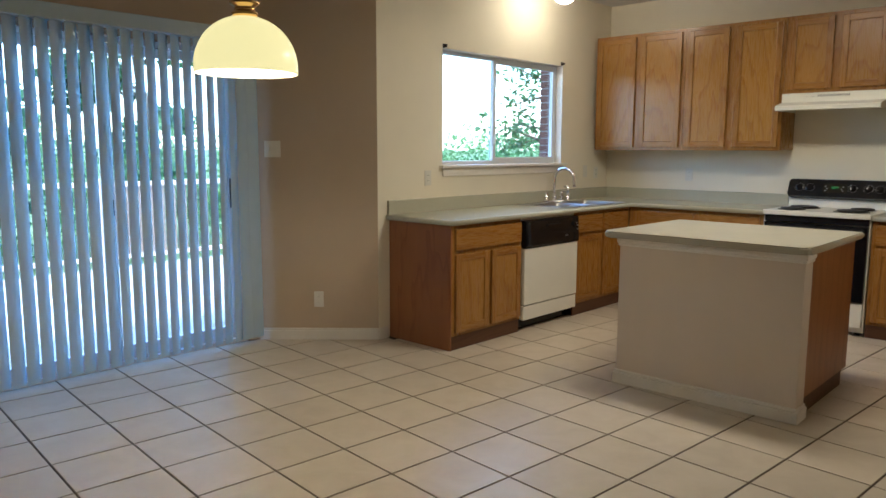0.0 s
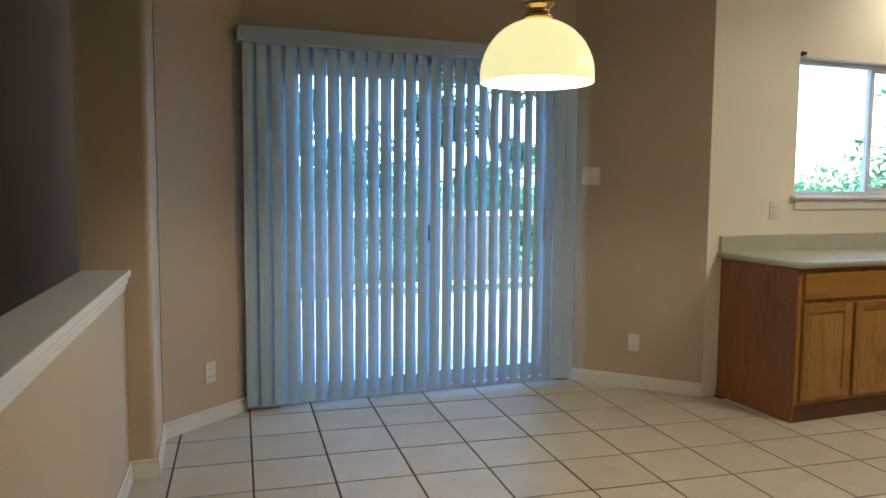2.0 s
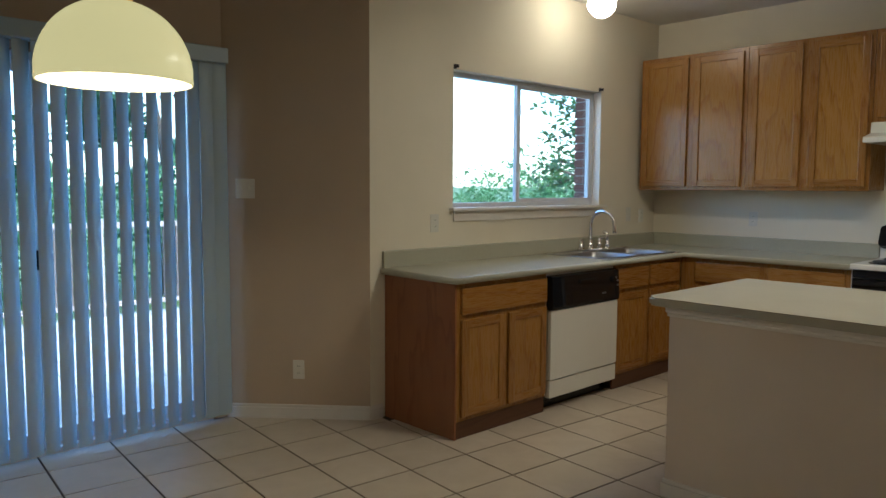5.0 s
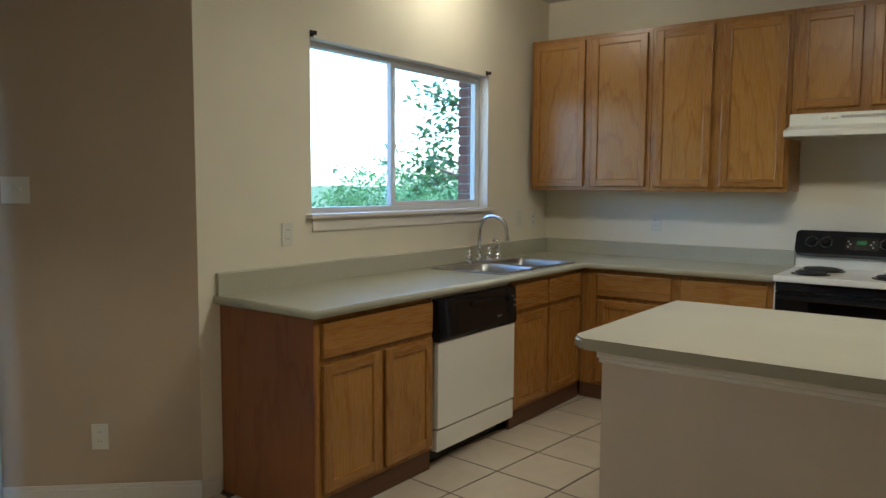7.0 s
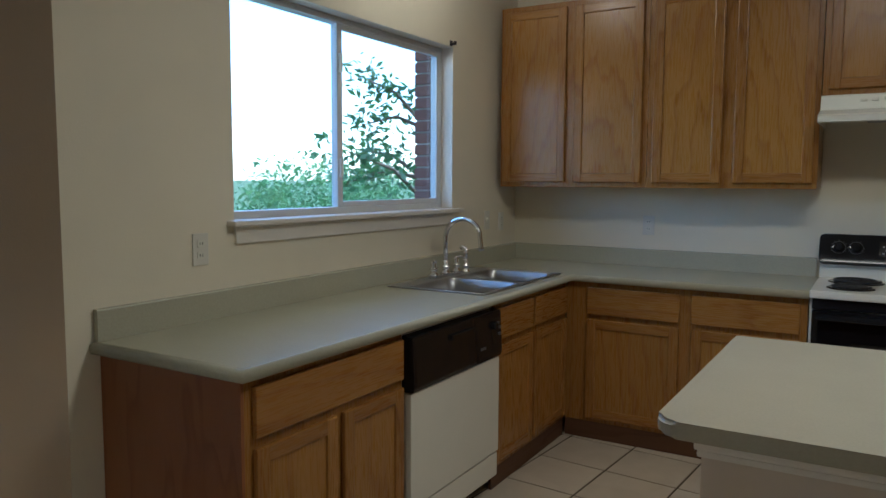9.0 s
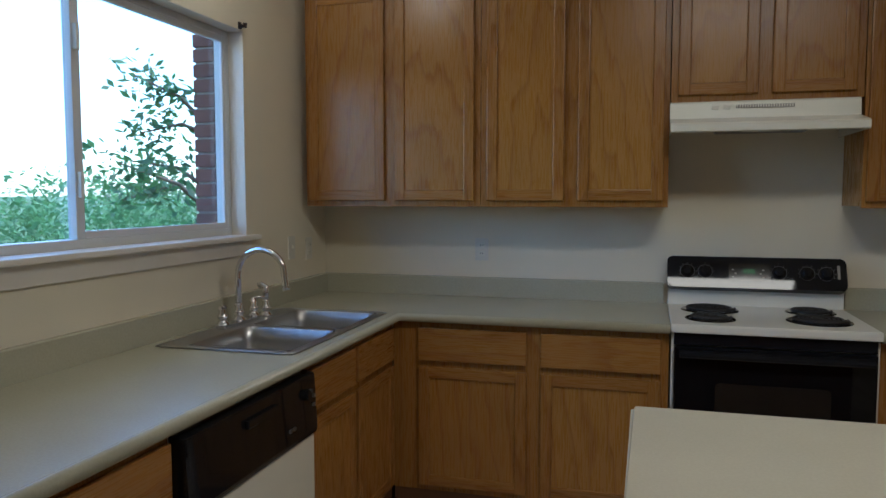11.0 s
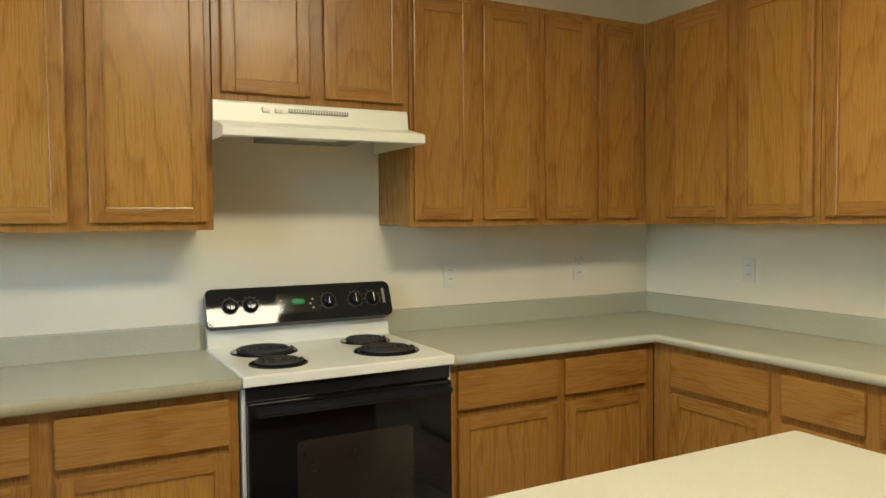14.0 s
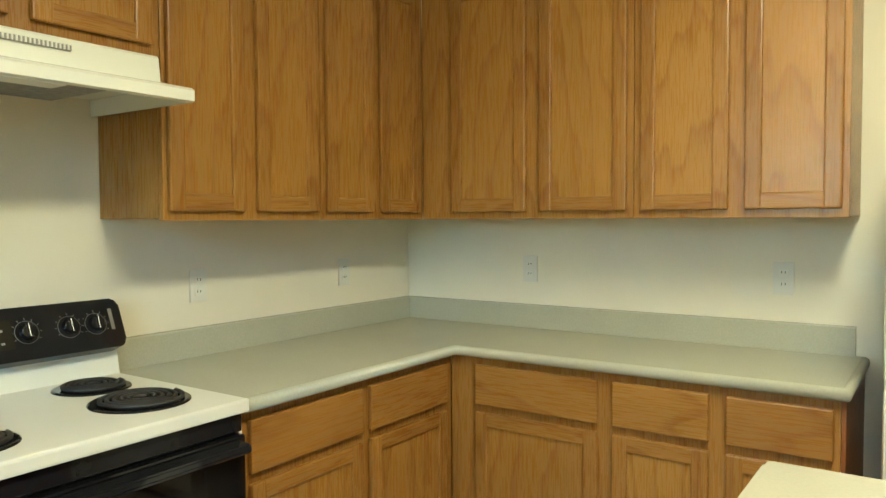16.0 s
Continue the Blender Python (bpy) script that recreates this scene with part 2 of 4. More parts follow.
HEDGE_LEAF = leaf_material("hedge_leaves", (0.06, 0.14, 0.05), (0.15, 0.28, 0.10))

# ---------------------------------------------------------------- mesh helpers


def box(bm, x0, x1, y0, y1, z0, z1, bevel=0.0, segments=2):
    made = bmesh.ops.create_cube(bm, size=1.0)["verts"]
    for v in made:
        v.co = Vector(((x0 + x1) / 2 + v.co.x * (x1 - x0), (y0 + y1) / 2 + v.co.y * (y1 - y0), (z0 + z1) / 2 + v.co.z * (z1 - z0)))
    if bevel:
        edges = list({e for v in made for e in v.link_edges})
        bmesh.ops.bevel(bm, geom=edges, offset=bevel, segments=segments, affect="EDGES", profile=0.6)
    return bm


def boxes(*specs, bevel=0.0):
    bm = bmesh.new()
    for s in specs:
        box(bm, *s, bevel=bevel)
    return bm


def finish(name, bm, material, smooth=False):
    me = bpy.data.meshes.new(name)
    bmesh.ops.recalc_face_normals(bm, faces=bm.faces)
    bm.to_mesh(me)
    bm.free()
    me.materials.append(material)
    if smooth:
        me.shade_smooth()
    return me


def part(name, bm, material, parent, label="", smooth=False):
    ob = new(name, finish(name, bm, material, smooth))
    ob.parent = parent
    if label:
        ob["label"] = label
    return ob


def structure(name, bm, material, label, m=None, smooth=False):
    ob = new(name, finish(name, bm, material, smooth))
    if m is not None:
        ob.matrix_world = m
    return tagged(ob, label, name.split("_")[0], kind="structure")


def thing(name, label, category, m=None, group=""):
    ob = new(name)
    ob.empty_display_size = 0.1
    if m is not None:
        ob.matrix_world = m
    return tagged(ob, label, category, group)


def lathe(profile, segments=32, close=False):
    """A surface of revolution about z from (radius, height) pairs."""
    bm = bmesh.new()
    rings = []
    for r, z in profile:
        rings.append([bm.verts.new((r * math.cos(2 * math.pi * k / segments), r * math.sin(2 * math.pi * k / segments), z)) for k in range(segments)])
    for a, b in zip(rings, rings[1:]):
        for k in range(segments):
            bm.faces.new((a[k], a[(k + 1) % segments], b[(k + 1) % segments], b[k]))
    if close:
        bm.faces.new(rings[0][::-1])
        bm.faces.new(rings[-1])
    bmesh.ops.remove_doubles(bm, verts=bm.verts, dist=1e-5)
    return bm


def tube(points, radii, segments=12, bm=None):
    """A round tube along a line of points."""
    bm = bm or bmesh.new()
    pts = [Vector(p) for p in points]
    if isinstance(radii, (int, float)):
        radii = [radii] * len(pts)
    rings, side = [], None
    for k, p in enumerate(pts):
        d = (pts[min(k + 1, len(pts) - 1)] - pts[max(k - 1, 0)]).normalized()
        if side is None:
            side = d.orthogonal().normalized()
        side = (side - d * side.dot(d)).normalized()
        up = d.cross(side)
        rings.append([bm.verts.new(p + (side * math.cos(2 * math.pi * j / segments) + up * math.sin(2 * math.pi * j / segments)) * radii[k]) for j in range(segments)])
    for a, b in zip(rings, rings[1:]):
        for j in range(segments):
            bm.faces.new((a[j], a[(j + 1) % segments], b[(j + 1) % segments], b[j]))
    bm.faces.new(rings[0][::-1])
    bm.faces.new(rings[-1])
    return bm


def prism(outline, z0, z1, bevel=0.0):
    """A flat outline (x, y) raised from z0 to z1, with the upright edges left sharp and the rims eased."""
    bm = bmesh.new()
    low = [bm.verts.new((x, y, z0)) for x, y in outline]
    high = [bm.verts.new((x, y, z1)) for x, y in outline]
    bm.faces.new(low[::-1])
    top = bm.faces.new(high)
    for k in range(len(outline)):
        j = (k + 1) % len(outline)
        bm.faces.new((low[k], low[j], high[j], high[k]))
    if bevel:
        bmesh.ops.bevel(bm, geom=[e for e in bm.edges if abs(e.verts[0].co.z - e.verts[1].co.z) < 1e-6], offset=bevel, segments=3, affect="EDGES")
    return bm


def rounded(x0, x1, y0, y1, r, steps=6):
    pts = []
    for cx, cy, a in ((x1 - r, y1 - r, 0), (x0 + r, y1 - r, 90), (x0 + r, y0 + r, 180), (x1 - r, y0 + r, 270)):
        for k in range(steps + 1):
            t = radians(a + 90 * k / steps)
            pts.append((cx + r * math.cos(t), cy + r * math.sin(t)))
    return pts


def wall(name, p0, p1, thick, z0, z1, material, label, holes=(), ends=(0.0, 0.0)):
    """A wall along p0-p1 whose room face is that line; it thickens to the left of the way from p0 to p1. holes: (u0, u1, z0, z1) from p0."""
    a, b = Vector((*p0, 0)), Vector((*p1, 0))
    length, d = (b - a).length, (b - a).normalized()
    m = Matrix.Translation(a) @ Matrix.Rotation(math.atan2(d.y, d.x), 4, "Z")
    bm = bmesh.new()
    u = -ends[0]
    for h0, h1, b0, b1 in sorted(holes):
        box(bm, u, h0, 0, thick, z0, z1)
        if b0 > z0:
            box(bm, h0, h1, 0, thick, z0, b0)
        box(bm, h0, h1, 0, thick, b1, z1)
        u = h1
    box(bm, u, length + ends[1], 0, thick, z0, z1)
    return structure(name, bm, material, label, m), m, length


# ---------------------------------------------------------------- the shell
CEILING = 2.80
RX = 4.15            # wall with the second run of cabinets
BAY = -0.64           # wall with the sliding door
WIN = (-2.472, -0.83, 1.262, 2.158)   # window: y0, y1, z0, z1
DOOR = (-5.69, -3.83, 2.06)            # sliding door: y0, y1, head

bm = bmesh.new()
box(bm, -0.72, 7.0, -11.3, 0.3, CEILING, CEILING + 0.12)
structure("ceiling", bm, CEIL, "flat off-white painted ceiling over kitchen and dining room")

wall("wall_north", (RX, 0), (0, 0), -0.14, 0, CEILING, CREAM, "cream painted kitchen wall behind the range", ends=(0.14, 0.14))
wall("wall_west", (0, 0), (0, -3.15), -0.13, 0, CEILING, CREAM, "cream painted kitchen wall with a window over the sink",
     holes=[(-WIN[1], -WIN[0], WIN[2], WIN[3])])
wall("wall_bay_right", (0, -3.15), (BAY, -3.745), -0.13, 0, CEILING, TAN, "tan painted angled wall of the dining bay", ends=(0.0, 0.0))
wall("wall_bay", (BAY, -3.745), (BAY, -5.885), -0.13, 0, CEILING, TAN, "tan painted bay wall around a sliding glass door",
     holes=[(-3.745 - DOOR[1], -3.745 - DOOR[0], 0, DOOR[2])], ends=(0.05, 0.05))
wall("wall_bay_left", (BAY, -5.885), (-0.27, -6.335), -0.13, 0, CEILING, TAN, "tan painted angled wall of the dining bay")
# the end of the wall beside the half wall, with rounded plaster corners
STUB, SY = 0.235, -6.36
corner = [(STUB - 0.028 + 0.028 * math.cos(radians(a)), SY - 0.028 + 0.028 * math.sin(radians(a))) for a in range(0, 91, 15)]
structure("wall_stub", prism([(-0.40, SY - 0.29), (STUB, SY - 0.29)] + corner + [(-0.27, SY + 0.022), (-0.40, SY + 0.022)], 0, CEILING), TAN, "tan painted end of wall with a rounded corner beside the half wall", smooth=False)
wall("wall_living_west", (-0.6, -6.45), (-0.6, -11.2), -0.13, 0, CEILING, BROWN, "dark brown painted wall of the unlit living room")
wall("wall_south", (-0.6, -11.2), (6.8, -11.2), -0.13, 0, CEILING, TAN, "tan painted wall of the living room", ends=(0.13, 0.13))
wall("wall_hall", (6.8, -11.2), (6.8, -3.4), -0.13, 0, CEILING, TAN, "tan painted wall of the hall", ends=(0.0, 0.13))
wall("wall_hall_return", (6.8, -3.4), (RX, -3.4), -0.13, 0, CEILING, CREAM, "cream painted wall between kitchen and hall")
wall("wall_east", (RX, -3.4), (RX, 0), -0.13, 0, CEILING, CREAM, "cream painted kitchen wall with a run of cabinets", ends=(0.0, 0.0))

# half wall and its cap
HY = -6.475           # dining face of the half wall at the stub; it runs off a little askew
half_m = pose(STUB + 0.004, HY, 0, 0, 0, -4.6)
HL = 2.75
structure("wall_half", boxes((0.0, HL, -0.13, 0.0, 0, 0.90)), TAN, "tan painted half wall beside the dining room", half_m)
bm = boxes((0.002, HL + 0.02, -0.17, 0.03, 0.915, 0.945), bevel=0.006)
box(bm, 0.002, HL + 0.01, -0.155, 0.018, 0.885, 0.915, bevel=0.007)
box(bm, 0.002, HL, -0.142, 0.009, 0.858, 0.885, bevel=0.004)
structure("trim_half_wall_cap", bm, TRIM, "white painted moulded cap along the half wall", half_m)


def baseboard(name, p0, p1, label="white painted baseboard along the wall", h=0.085, back=0.0):
    a, b = Vector((*p0, 0)), Vector((*p1, 0))
    d = (b - a).normalized()
    bm = boxes((-back, (b - a).length + back, -0.014, -0.001, 0, h - 0.02))
    box(bm, -back, (b - a).length + back, -0.009, -0.001, h - 0.02, h, bevel=0.003)
    structure(name, bm, TRIM, label, Matrix.Translation(a) @ Matrix.Rotation(math.atan2(d.y, d.x) + math.pi, 4, "Z") @ Matrix.Translation((-(b - a).length, 0, 0)))


baseboard("baseboard_bay_right", (0, -3.15), (BAY, -3.745))
baseboard("baseboard_west", (0, -3.06), (0, -3.15))
baseboard("baseboard_bay_left", (BAY, -5.885), (-0.27, -6.335))
baseboard("baseboard_stub", (-0.27, SY + 0.022), (STUB, SY), back=0.014)
baseboard("baseboard_stub_end", (STUB, SY), (STUB, HY))
half_a, half_b = half_m @ Vector((0.016, 0, 0)), half_m @ Vector((HL, 0, 0))
baseboard("baseboard_half_wall", half_a.xy, half_b.xy)


def sweep(profile, path, closed=False):
    """A cross-section (outward, z) carried along a flat path, mitred at its corners; outward is to the right of the way."""
    bm = bmesh.new()
    n, rings = len(path), []
    for k in range(n):
        p = Vector(path[k])
        a = Vector(path[k - 1]) if (k or closed) else None
        b = Vector(path[(k + 1) % n]) if (k < n - 1 or closed) else None
        d0 = (p - a).normalized() if a is not None else (b - p).normalized()
        d1 = (b - p).normalized() if b is not None else d0
        n0, n1 = Vector((d0.y, -d0.x)), Vector((d1.y, -d1.x))
        mid = (n0 + n1).normalized()
        mid /= max(0.3, mid.dot(n0))
        rings.append([bm.verts.new((p.x + mid.x * o, p.y + mid.y * o, z)) for o, z in profile])
    for k in range(n if closed else n - 1):
        r0, r1 = rings[k], rings[(k + 1) % n]
        for j in range(len(profile)):
            i = (j + 1) % len(profile)
            bm.faces.new((r0[j], r0[i], r1[i], r1[j]))
    if not closed:
        bm.faces.new(rings[0][::-1])
        bm.faces.new(rings[-1])
    return bm


def extrude_x(profile, x0, x1, bevel=0.0):
    """A (y, z) outline drawn out along x."""
    bm = bmesh.new()
    a = [bm.verts.new((x0, y, z)) for y, z in profile]
    b = [bm.verts.new((x1, y, z)) for y, z in profile]
    bm.faces.new(a)
    bm.faces.new(b[::-1])
    for k in range(len(profile)):
        j = (k + 1) % len(profile)
        bm.faces.new((a[k], b[k], b[j], a[j]))
    if bevel:
        bmesh.ops.bevel(bm, geom=list(bm.edges), offset=bevel, segments=2, affect="EDGES")
    return bm


# ---------------------------------------------------------------- cabinets
COUNTER = 0.914
UP0, UP1, UP_EAST = 1.393, 2.455, 2.34


def cabinet_door(parent, x0, x1, z0, z1, front):
    """A lipped door: eased stiles and rails round a panel set back a few millimetres."""
    s, t = 0.052, front - 0.02
    door = part("door", boxes((x0 + 0.004, x1 - 0.004, t + 0.009, front + 0.001, z0 + 0.004, z1 - 0.004)), OAK_V, parent)
    for a in (x0, x1 - s):
        part("stile", boxes((a, a + s, t, front - 0.002, z0, z1), bevel=0.006), OAK_FRAME, door)
    for a in (z0, z1 - s):
        part("rail", boxes((x0 + s - 0.006, x1 - s + 0.006, t + 0.0015, front - 0.003, a, a + s), bevel=0.006), OAK_H, door)
    return door


def base_cabinet(label, m, width, doors, drawers, depth=0.61, group="base cabinets", open_top=False, end_panel=None):
    cab = thing("base_cabinet", label, "cabinet", m, group)
    if open_top:
        for a in (0.002, width - 0.018):
            part("side", boxes((a, a + 0.016, -depth + 0.021, -0.004, 0.10, COUNTER - 0.037)), OAK_V, cab)
        part("bottom", boxes((0.018, width - 0.018, -depth + 0.021, -0.004, 0.10, 0.12)), OAK_V, cab)
    else:
        part("body", boxes((0.002, width - 0.002, -depth + 0.021, -0.004, 0.10, COUNTER - 0.037)), OAK_V, cab)
    part("face_frame", boxes((0.001, width - 0.001, -depth, -depth + 0.02, 0.10, COUNTER - 0.037), bevel=0.001), OAK_FRAME, cab)
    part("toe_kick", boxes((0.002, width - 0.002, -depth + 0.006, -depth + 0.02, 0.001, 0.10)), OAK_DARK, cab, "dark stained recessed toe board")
    for x0, x1 in doors:
        cabinet_door(cab, x0, x1, 0.125, 0.672, -depth)
    for x0, x1 in drawers:
        part("drawer_front", boxes((x0, x1, -depth - 0.019, -depth, 0.70, 0.848), bevel=0.005), OAK_H, cab)
    if end_panel is not None:
        x0, x1 = end_panel
        part("end_panel", boxes((x0, x1, -depth - 0.002, -0.004, 0.001, COUNTER - 0.037), bevel=0.0015), OAK_SIDE, cab, "reddish oak veneer end panel")
    return cab


def wall_cabinet(label, m, width, doors, z0=UP0, z1=UP1, depth=0.325, group="wall cabinets"):
    cab = thing("wall_cabinet", label, "cabinet", m, group)
    part("body", boxes((0.001, width - 0.001, -depth + 0.021, -0.004, z0, z1 - 0.004)), OAK_V, cab)
    part("face_frame", boxes((0.001, width - 0.001, -depth, -depth + 0.02, z0 - 0.006, z1), bevel=0.001), OAK_FRAME, cab)
    for x0, x1 in doors:
        cabinet_door(cab, x0, x1, z0 + 0.022, z1 - 0.03, -depth)
    return cab


LBL_B = "honey oak base cabinet with panel doors"
LBL_U = "tall honey oak two-door wall cabinet"

# run under the window (front faces +x)
def run_west(y0):
    return pose(0, y0, 0, 0, 0, 90)


base_cabinet("honey oak base cabinet with wide drawer and reddish end panel", run_west(-3.03), 0.775, [(0.03, 0.385), (0.42, 0.765)], [(0.03, 0.765)], end_panel=(-0.012, 0.0))
base_cabinet("honey oak sink base cabinet with false drawer fronts", run_west(-1.508), 0.885, [(0.012, 0.405), (0.435, 0.858)], [(0.012, 0.405), (0.435, 0.858)], open_top=True)
# range wall
base_cabinet(LBL_B + " between sink and range", pose(0.61, 0, 0), 1.204, [(0.122, 0.614), (0.674, 1.172)], [(0.122, 0.614), (0.674, 1.172)])
base_cabinet(LBL_B + " beside the range", pose(2.59, 0, 0), 1.022, [(0.03, 0.491), (0.531, 0.968)], [(0.03, 0.491), (0.531, 0.968)])
# east run (front faces -x)
base_cabinet("honey oak base cabinets beneath the worktop along the east wall", pose(RX, -0.61, 0, 0, 0, -90), 1.318,
             [(0.116, 0.596), (0.648, 0.958), (1.01, 1.3)], [(0.116, 0.596), (0.648, 0.958), (1.01, 1.3)], depth=0.535, end_panel=(1.318, 1.33))

wall_cabinet(LBL_U + " against the window wall", pose(0.05, 0, 0), 0.902, [(0.022, 0.424), (0.476, 0.872)])
wall_cabinet(LBL_U + " beside the range hood", pose(0.952, 0, 0), 0.852, [(0.03, 0.392), (0.453, 0.83)])
wall_cabinet("short honey oak wall cabinet above the range hood", pose(1.806, 0, 0), 0.766, [(0.03, 0.357), (0.41, 0.735)], z0=1.852)
wall_cabinet(LBL_U + " next to the hood", pose(2.574, 0, 0), 0.637, [(0.013, 0.288), (0.339, 0.611)], z1=UP_EAST)
wall_cabinet("tall narrow-doored honey oak wall cabinet in the corner", pose(3.212, 0, 0), 0.612, [(0.022, 0.275), (0.322, 0.575)], z1=UP_EAST)
wall_cabinet(LBL_U + " along the east wall", pose(RX, -0.325, 0, 0, 0, -90), 0.921, [(0.155, 0.498), (0.555, 0.899)], z1=UP_EAST)
wall_cabinet(LBL_U + " ending the east run", pose(RX, -1.247, 0, 0, 0, -90), 0.671, [(0.027, 0.321), (0.371, 0.652)], z1=UP_EAST)

# ---------------------------------------------------------------- worktops
NOSE = [(0.0, -0.037), (0.014, -0.037), (0.020, -0.031), (0.022, -0.018), (0.020, -0.007), (0.013, -0.001), (0.005, 0.0004), (0.0, 0.0)]
NOSE = [(o, z + COUNTER) for o, z in NOSE]
SPLASH = [(0.0, 0.0), (0.020, 0.0), (0.020, 0.096), (0.016, 0.101), (0.0, 0.101)]


def splash(path):
    return sweep([(o + 0.002, z + COUNTER + 0.0005) for o, z in SPLASH], path)


SINK = (0.072, 0.600, -1.578, -0.672)     # x0, x1, y0, y1
top = thing("worktop", "speckled grey-green laminate L-shaped worktop with upstand, holding the sink", "worktop")
hx0, hx1, hy0, hy1 = SINK[0] + 0.02, SINK[1] - 0.02, SINK[2] + 0.02, SINK[3] - 0.02
keyhole = [(0.003, -3.055), (0.636, -3.055), (0.636, -0.63), (1.816, -0.63), (1.816, -0.003), (0.003, -0.003), (0.003, hy1), (hx0, hy1), (hx1, hy1), (hx1, hy0), (hx0, hy0), (hx0, hy1 - 0.001), (0.003, hy1 - 0.001)]
part("slab", prism(keyhole, COUNTER - 0.036, COUNTER), LAMINATE, top)
part("front_edge", sweep(NOSE, [(0.003, -3.055), (0.636, -3.055), (0.636, -0.63), (1.816, -0.63)]), LAMINATE, top, "rounded laminate front edge", True)
part("upstand", splash([(0.0, -3.058), (0.0, 0.0), (1.80, 0.0)]), LAMINATE, top)

top2 = thing("worktop", "speckled grey-green laminate corner worktop with upstand beside the range", "worktop")
part("slab", prism([(2.588, -0.63), (3.603, -0.63), (3.603, -1.932), (RX - 0.003, -1.932), (RX - 0.003, -0.003), (2.588, -0.003)], COUNTER - 0.036, COUNTER), LAMINATE, top2)
part("front_edge", sweep(NOSE, [(2.588, -0.63), (3.603, -0.63), (3.603, -1.932), (RX - 0.003, -1.932)]), LAMINATE, top2, "rounded laminate front edge", True)
part("upstand", splash([(2.60, 0.0), (RX, 0.0), (RX, -1.912)]), LAMINATE, top2)

# ---------------------------------------------------------------- sink and tap
sink = thing("kitchen_sink", "double-bowl stainless steel sink set into the worktop", "sink")
BOWLS = [(0.178, 0.568, -1.543, -1.152), (0.178, 0.568, -1.098, -0.707)]
x0, x1, y0, y1 = SINK
zt = COUNTER + 0.004
bm = boxes((x0, BOWLS[0][0], y0, y1, zt - 0.003, zt), (BOWLS[0][1], x1, y0, y1, zt - 0.003, zt))
for a, b in ((y0, BOWLS[0][2]), (BOWLS[0][3], BOWLS[1][2]), (BOWLS[1][3], y1)):
    box(bm, BOWLS[0][0], BOWLS[0][1], a, b, zt - 0.003, zt)
part("rim", bm, STEEL, sink)
part("rim_bead", sweep([(0.0, zt - 0.004), (0.006, zt - 0.004), (0.005, zt + 0.0005), (0.0, zt + 0.002), (-0.006, zt + 0.0004)], rounded(x0, x1, y0, y1, 0.03)[::-1], True), STEEL, sink, smooth=True)
for bx0, bx1, by0, by1 in BOWLS:
    bm = bmesh.new()
    rings = []
    for inset, z, r in ((-0.002, zt + 0.001, 0.045), (0.006, zt - 0.006, 0.05), (0.012, zt - 0.05, 0.05), (0.02, zt - 0.145, 0.05), (0.045, zt - 0.17, 0.04), (0.14, zt - 0.176, 0.02)):
        rings.append([bm.verts.new((px, py, z)) for px, py in rounded(bx0 + inset, bx1 - inset, by0 + inset, by1 - inset, r)])
    for a, b in zip(rings, rings[1:]):
        for k in range(len(a)):
            j = (k + 1) % len(a)
            bm.faces.new((a[k], a[j], b[j], b[k]))
    bm.faces.new(rings[-1])
    bowl = part("bowl", bm, STEEL, sink, smooth=True)
    cx, cy = (bx0 + bx1) / 2, (by0 + by1) / 2
    bm = lathe([(0.012, 0.002), (0.03, 0.004), (0.042, 0.003), (0.045, 0.0)], 20, True)
    bmesh.ops.translate(bm, verts=bm.verts, vec=(cx, cy, zt - 0.176))
    part("drain", bm, CHROME, bowl, "chrome drain ring", True)

tap = thing("kitchen_faucet", "chrome gooseneck kitchen faucet with two handles and side sprayer", "faucet")
FX = 0.118
part("deck_plate", prism(rounded(FX - 0.026, FX + 0.026, -1.25, -0.96, 0.025), zt, zt + 0.014, 0.003), CHROME, tap, smooth=False)
POST = [(r * 1.25, z * 1.1) for r, z in ((0.024, 0.0), (0.024, 0.006), (0.016, 0.012), (0.013, 0.024), (0.018, 0.030), (0.018, 0.036), (0.011, 0.044), (0.014, 0.058), (0.010, 0.066))]


def lathe_at(profile, x, y, z, seg=20):
    bm = lathe(profile, seg, True)
    bmesh.ops.translate(bm, verts=bm.verts, vec=(x, y, z))
    return bm


bm = lathe_at(POST, FX, -1.105, zt + 0.013)
arc = [(FX, -1.105, zt + 0.06), (FX, -1.105, zt + 0.20)]
for k in range(1, 15):
    a = math.pi * k / 16
    arc.append((FX + 0.105 - 0.105 * math.cos(a), -1.105, zt + 0.20 + 0.105 * math.sin(a)))
arc += [(FX + 0.212, -1.105, zt + 0.165), (FX + 0.216, -1.105, zt + 0.145)]
tube(arc, [0.0125] * (len(arc) - 2) + [0.0135, 0.0155], 14, bm)
part("spout", bm, CHROME, tap, smooth=True)
for y in (-1.225, -0.99):
    bm = lathe_at(POST, FX, y, zt + 0.013)
    tube([(FX, y, zt + 0.072), (FX, y, zt + 0.092)], [0.012, 0.009], 12, bm)
    tube([(FX - 0.005, y, zt + 0.088), (FX + 0.018, y + (0.02 if y > -1.1 else -0.02), zt + 0.094), (FX + 0.034, y + (0.036 if y > -1.1 else -0.036), zt + 0.09)], [0.006, 0.005, 0.007], 10, bm)
    part("handle", bm, CHROME, tap, smooth=True)
bm = lathe_at(POST, FX, -0.885, zt - 0.001)
tube([(FX, -0.885, zt + 0.055), (FX, -0.885, zt + 0.10), (FX + 0.004, -0.885, zt + 0.125), (FX - 0.022, -0.885, zt + 0.136), (FX - 0.032, -0.885, zt + 0.13)], [0.012, 0.015, 0.014, 0.012, 0.013], 12, bm)
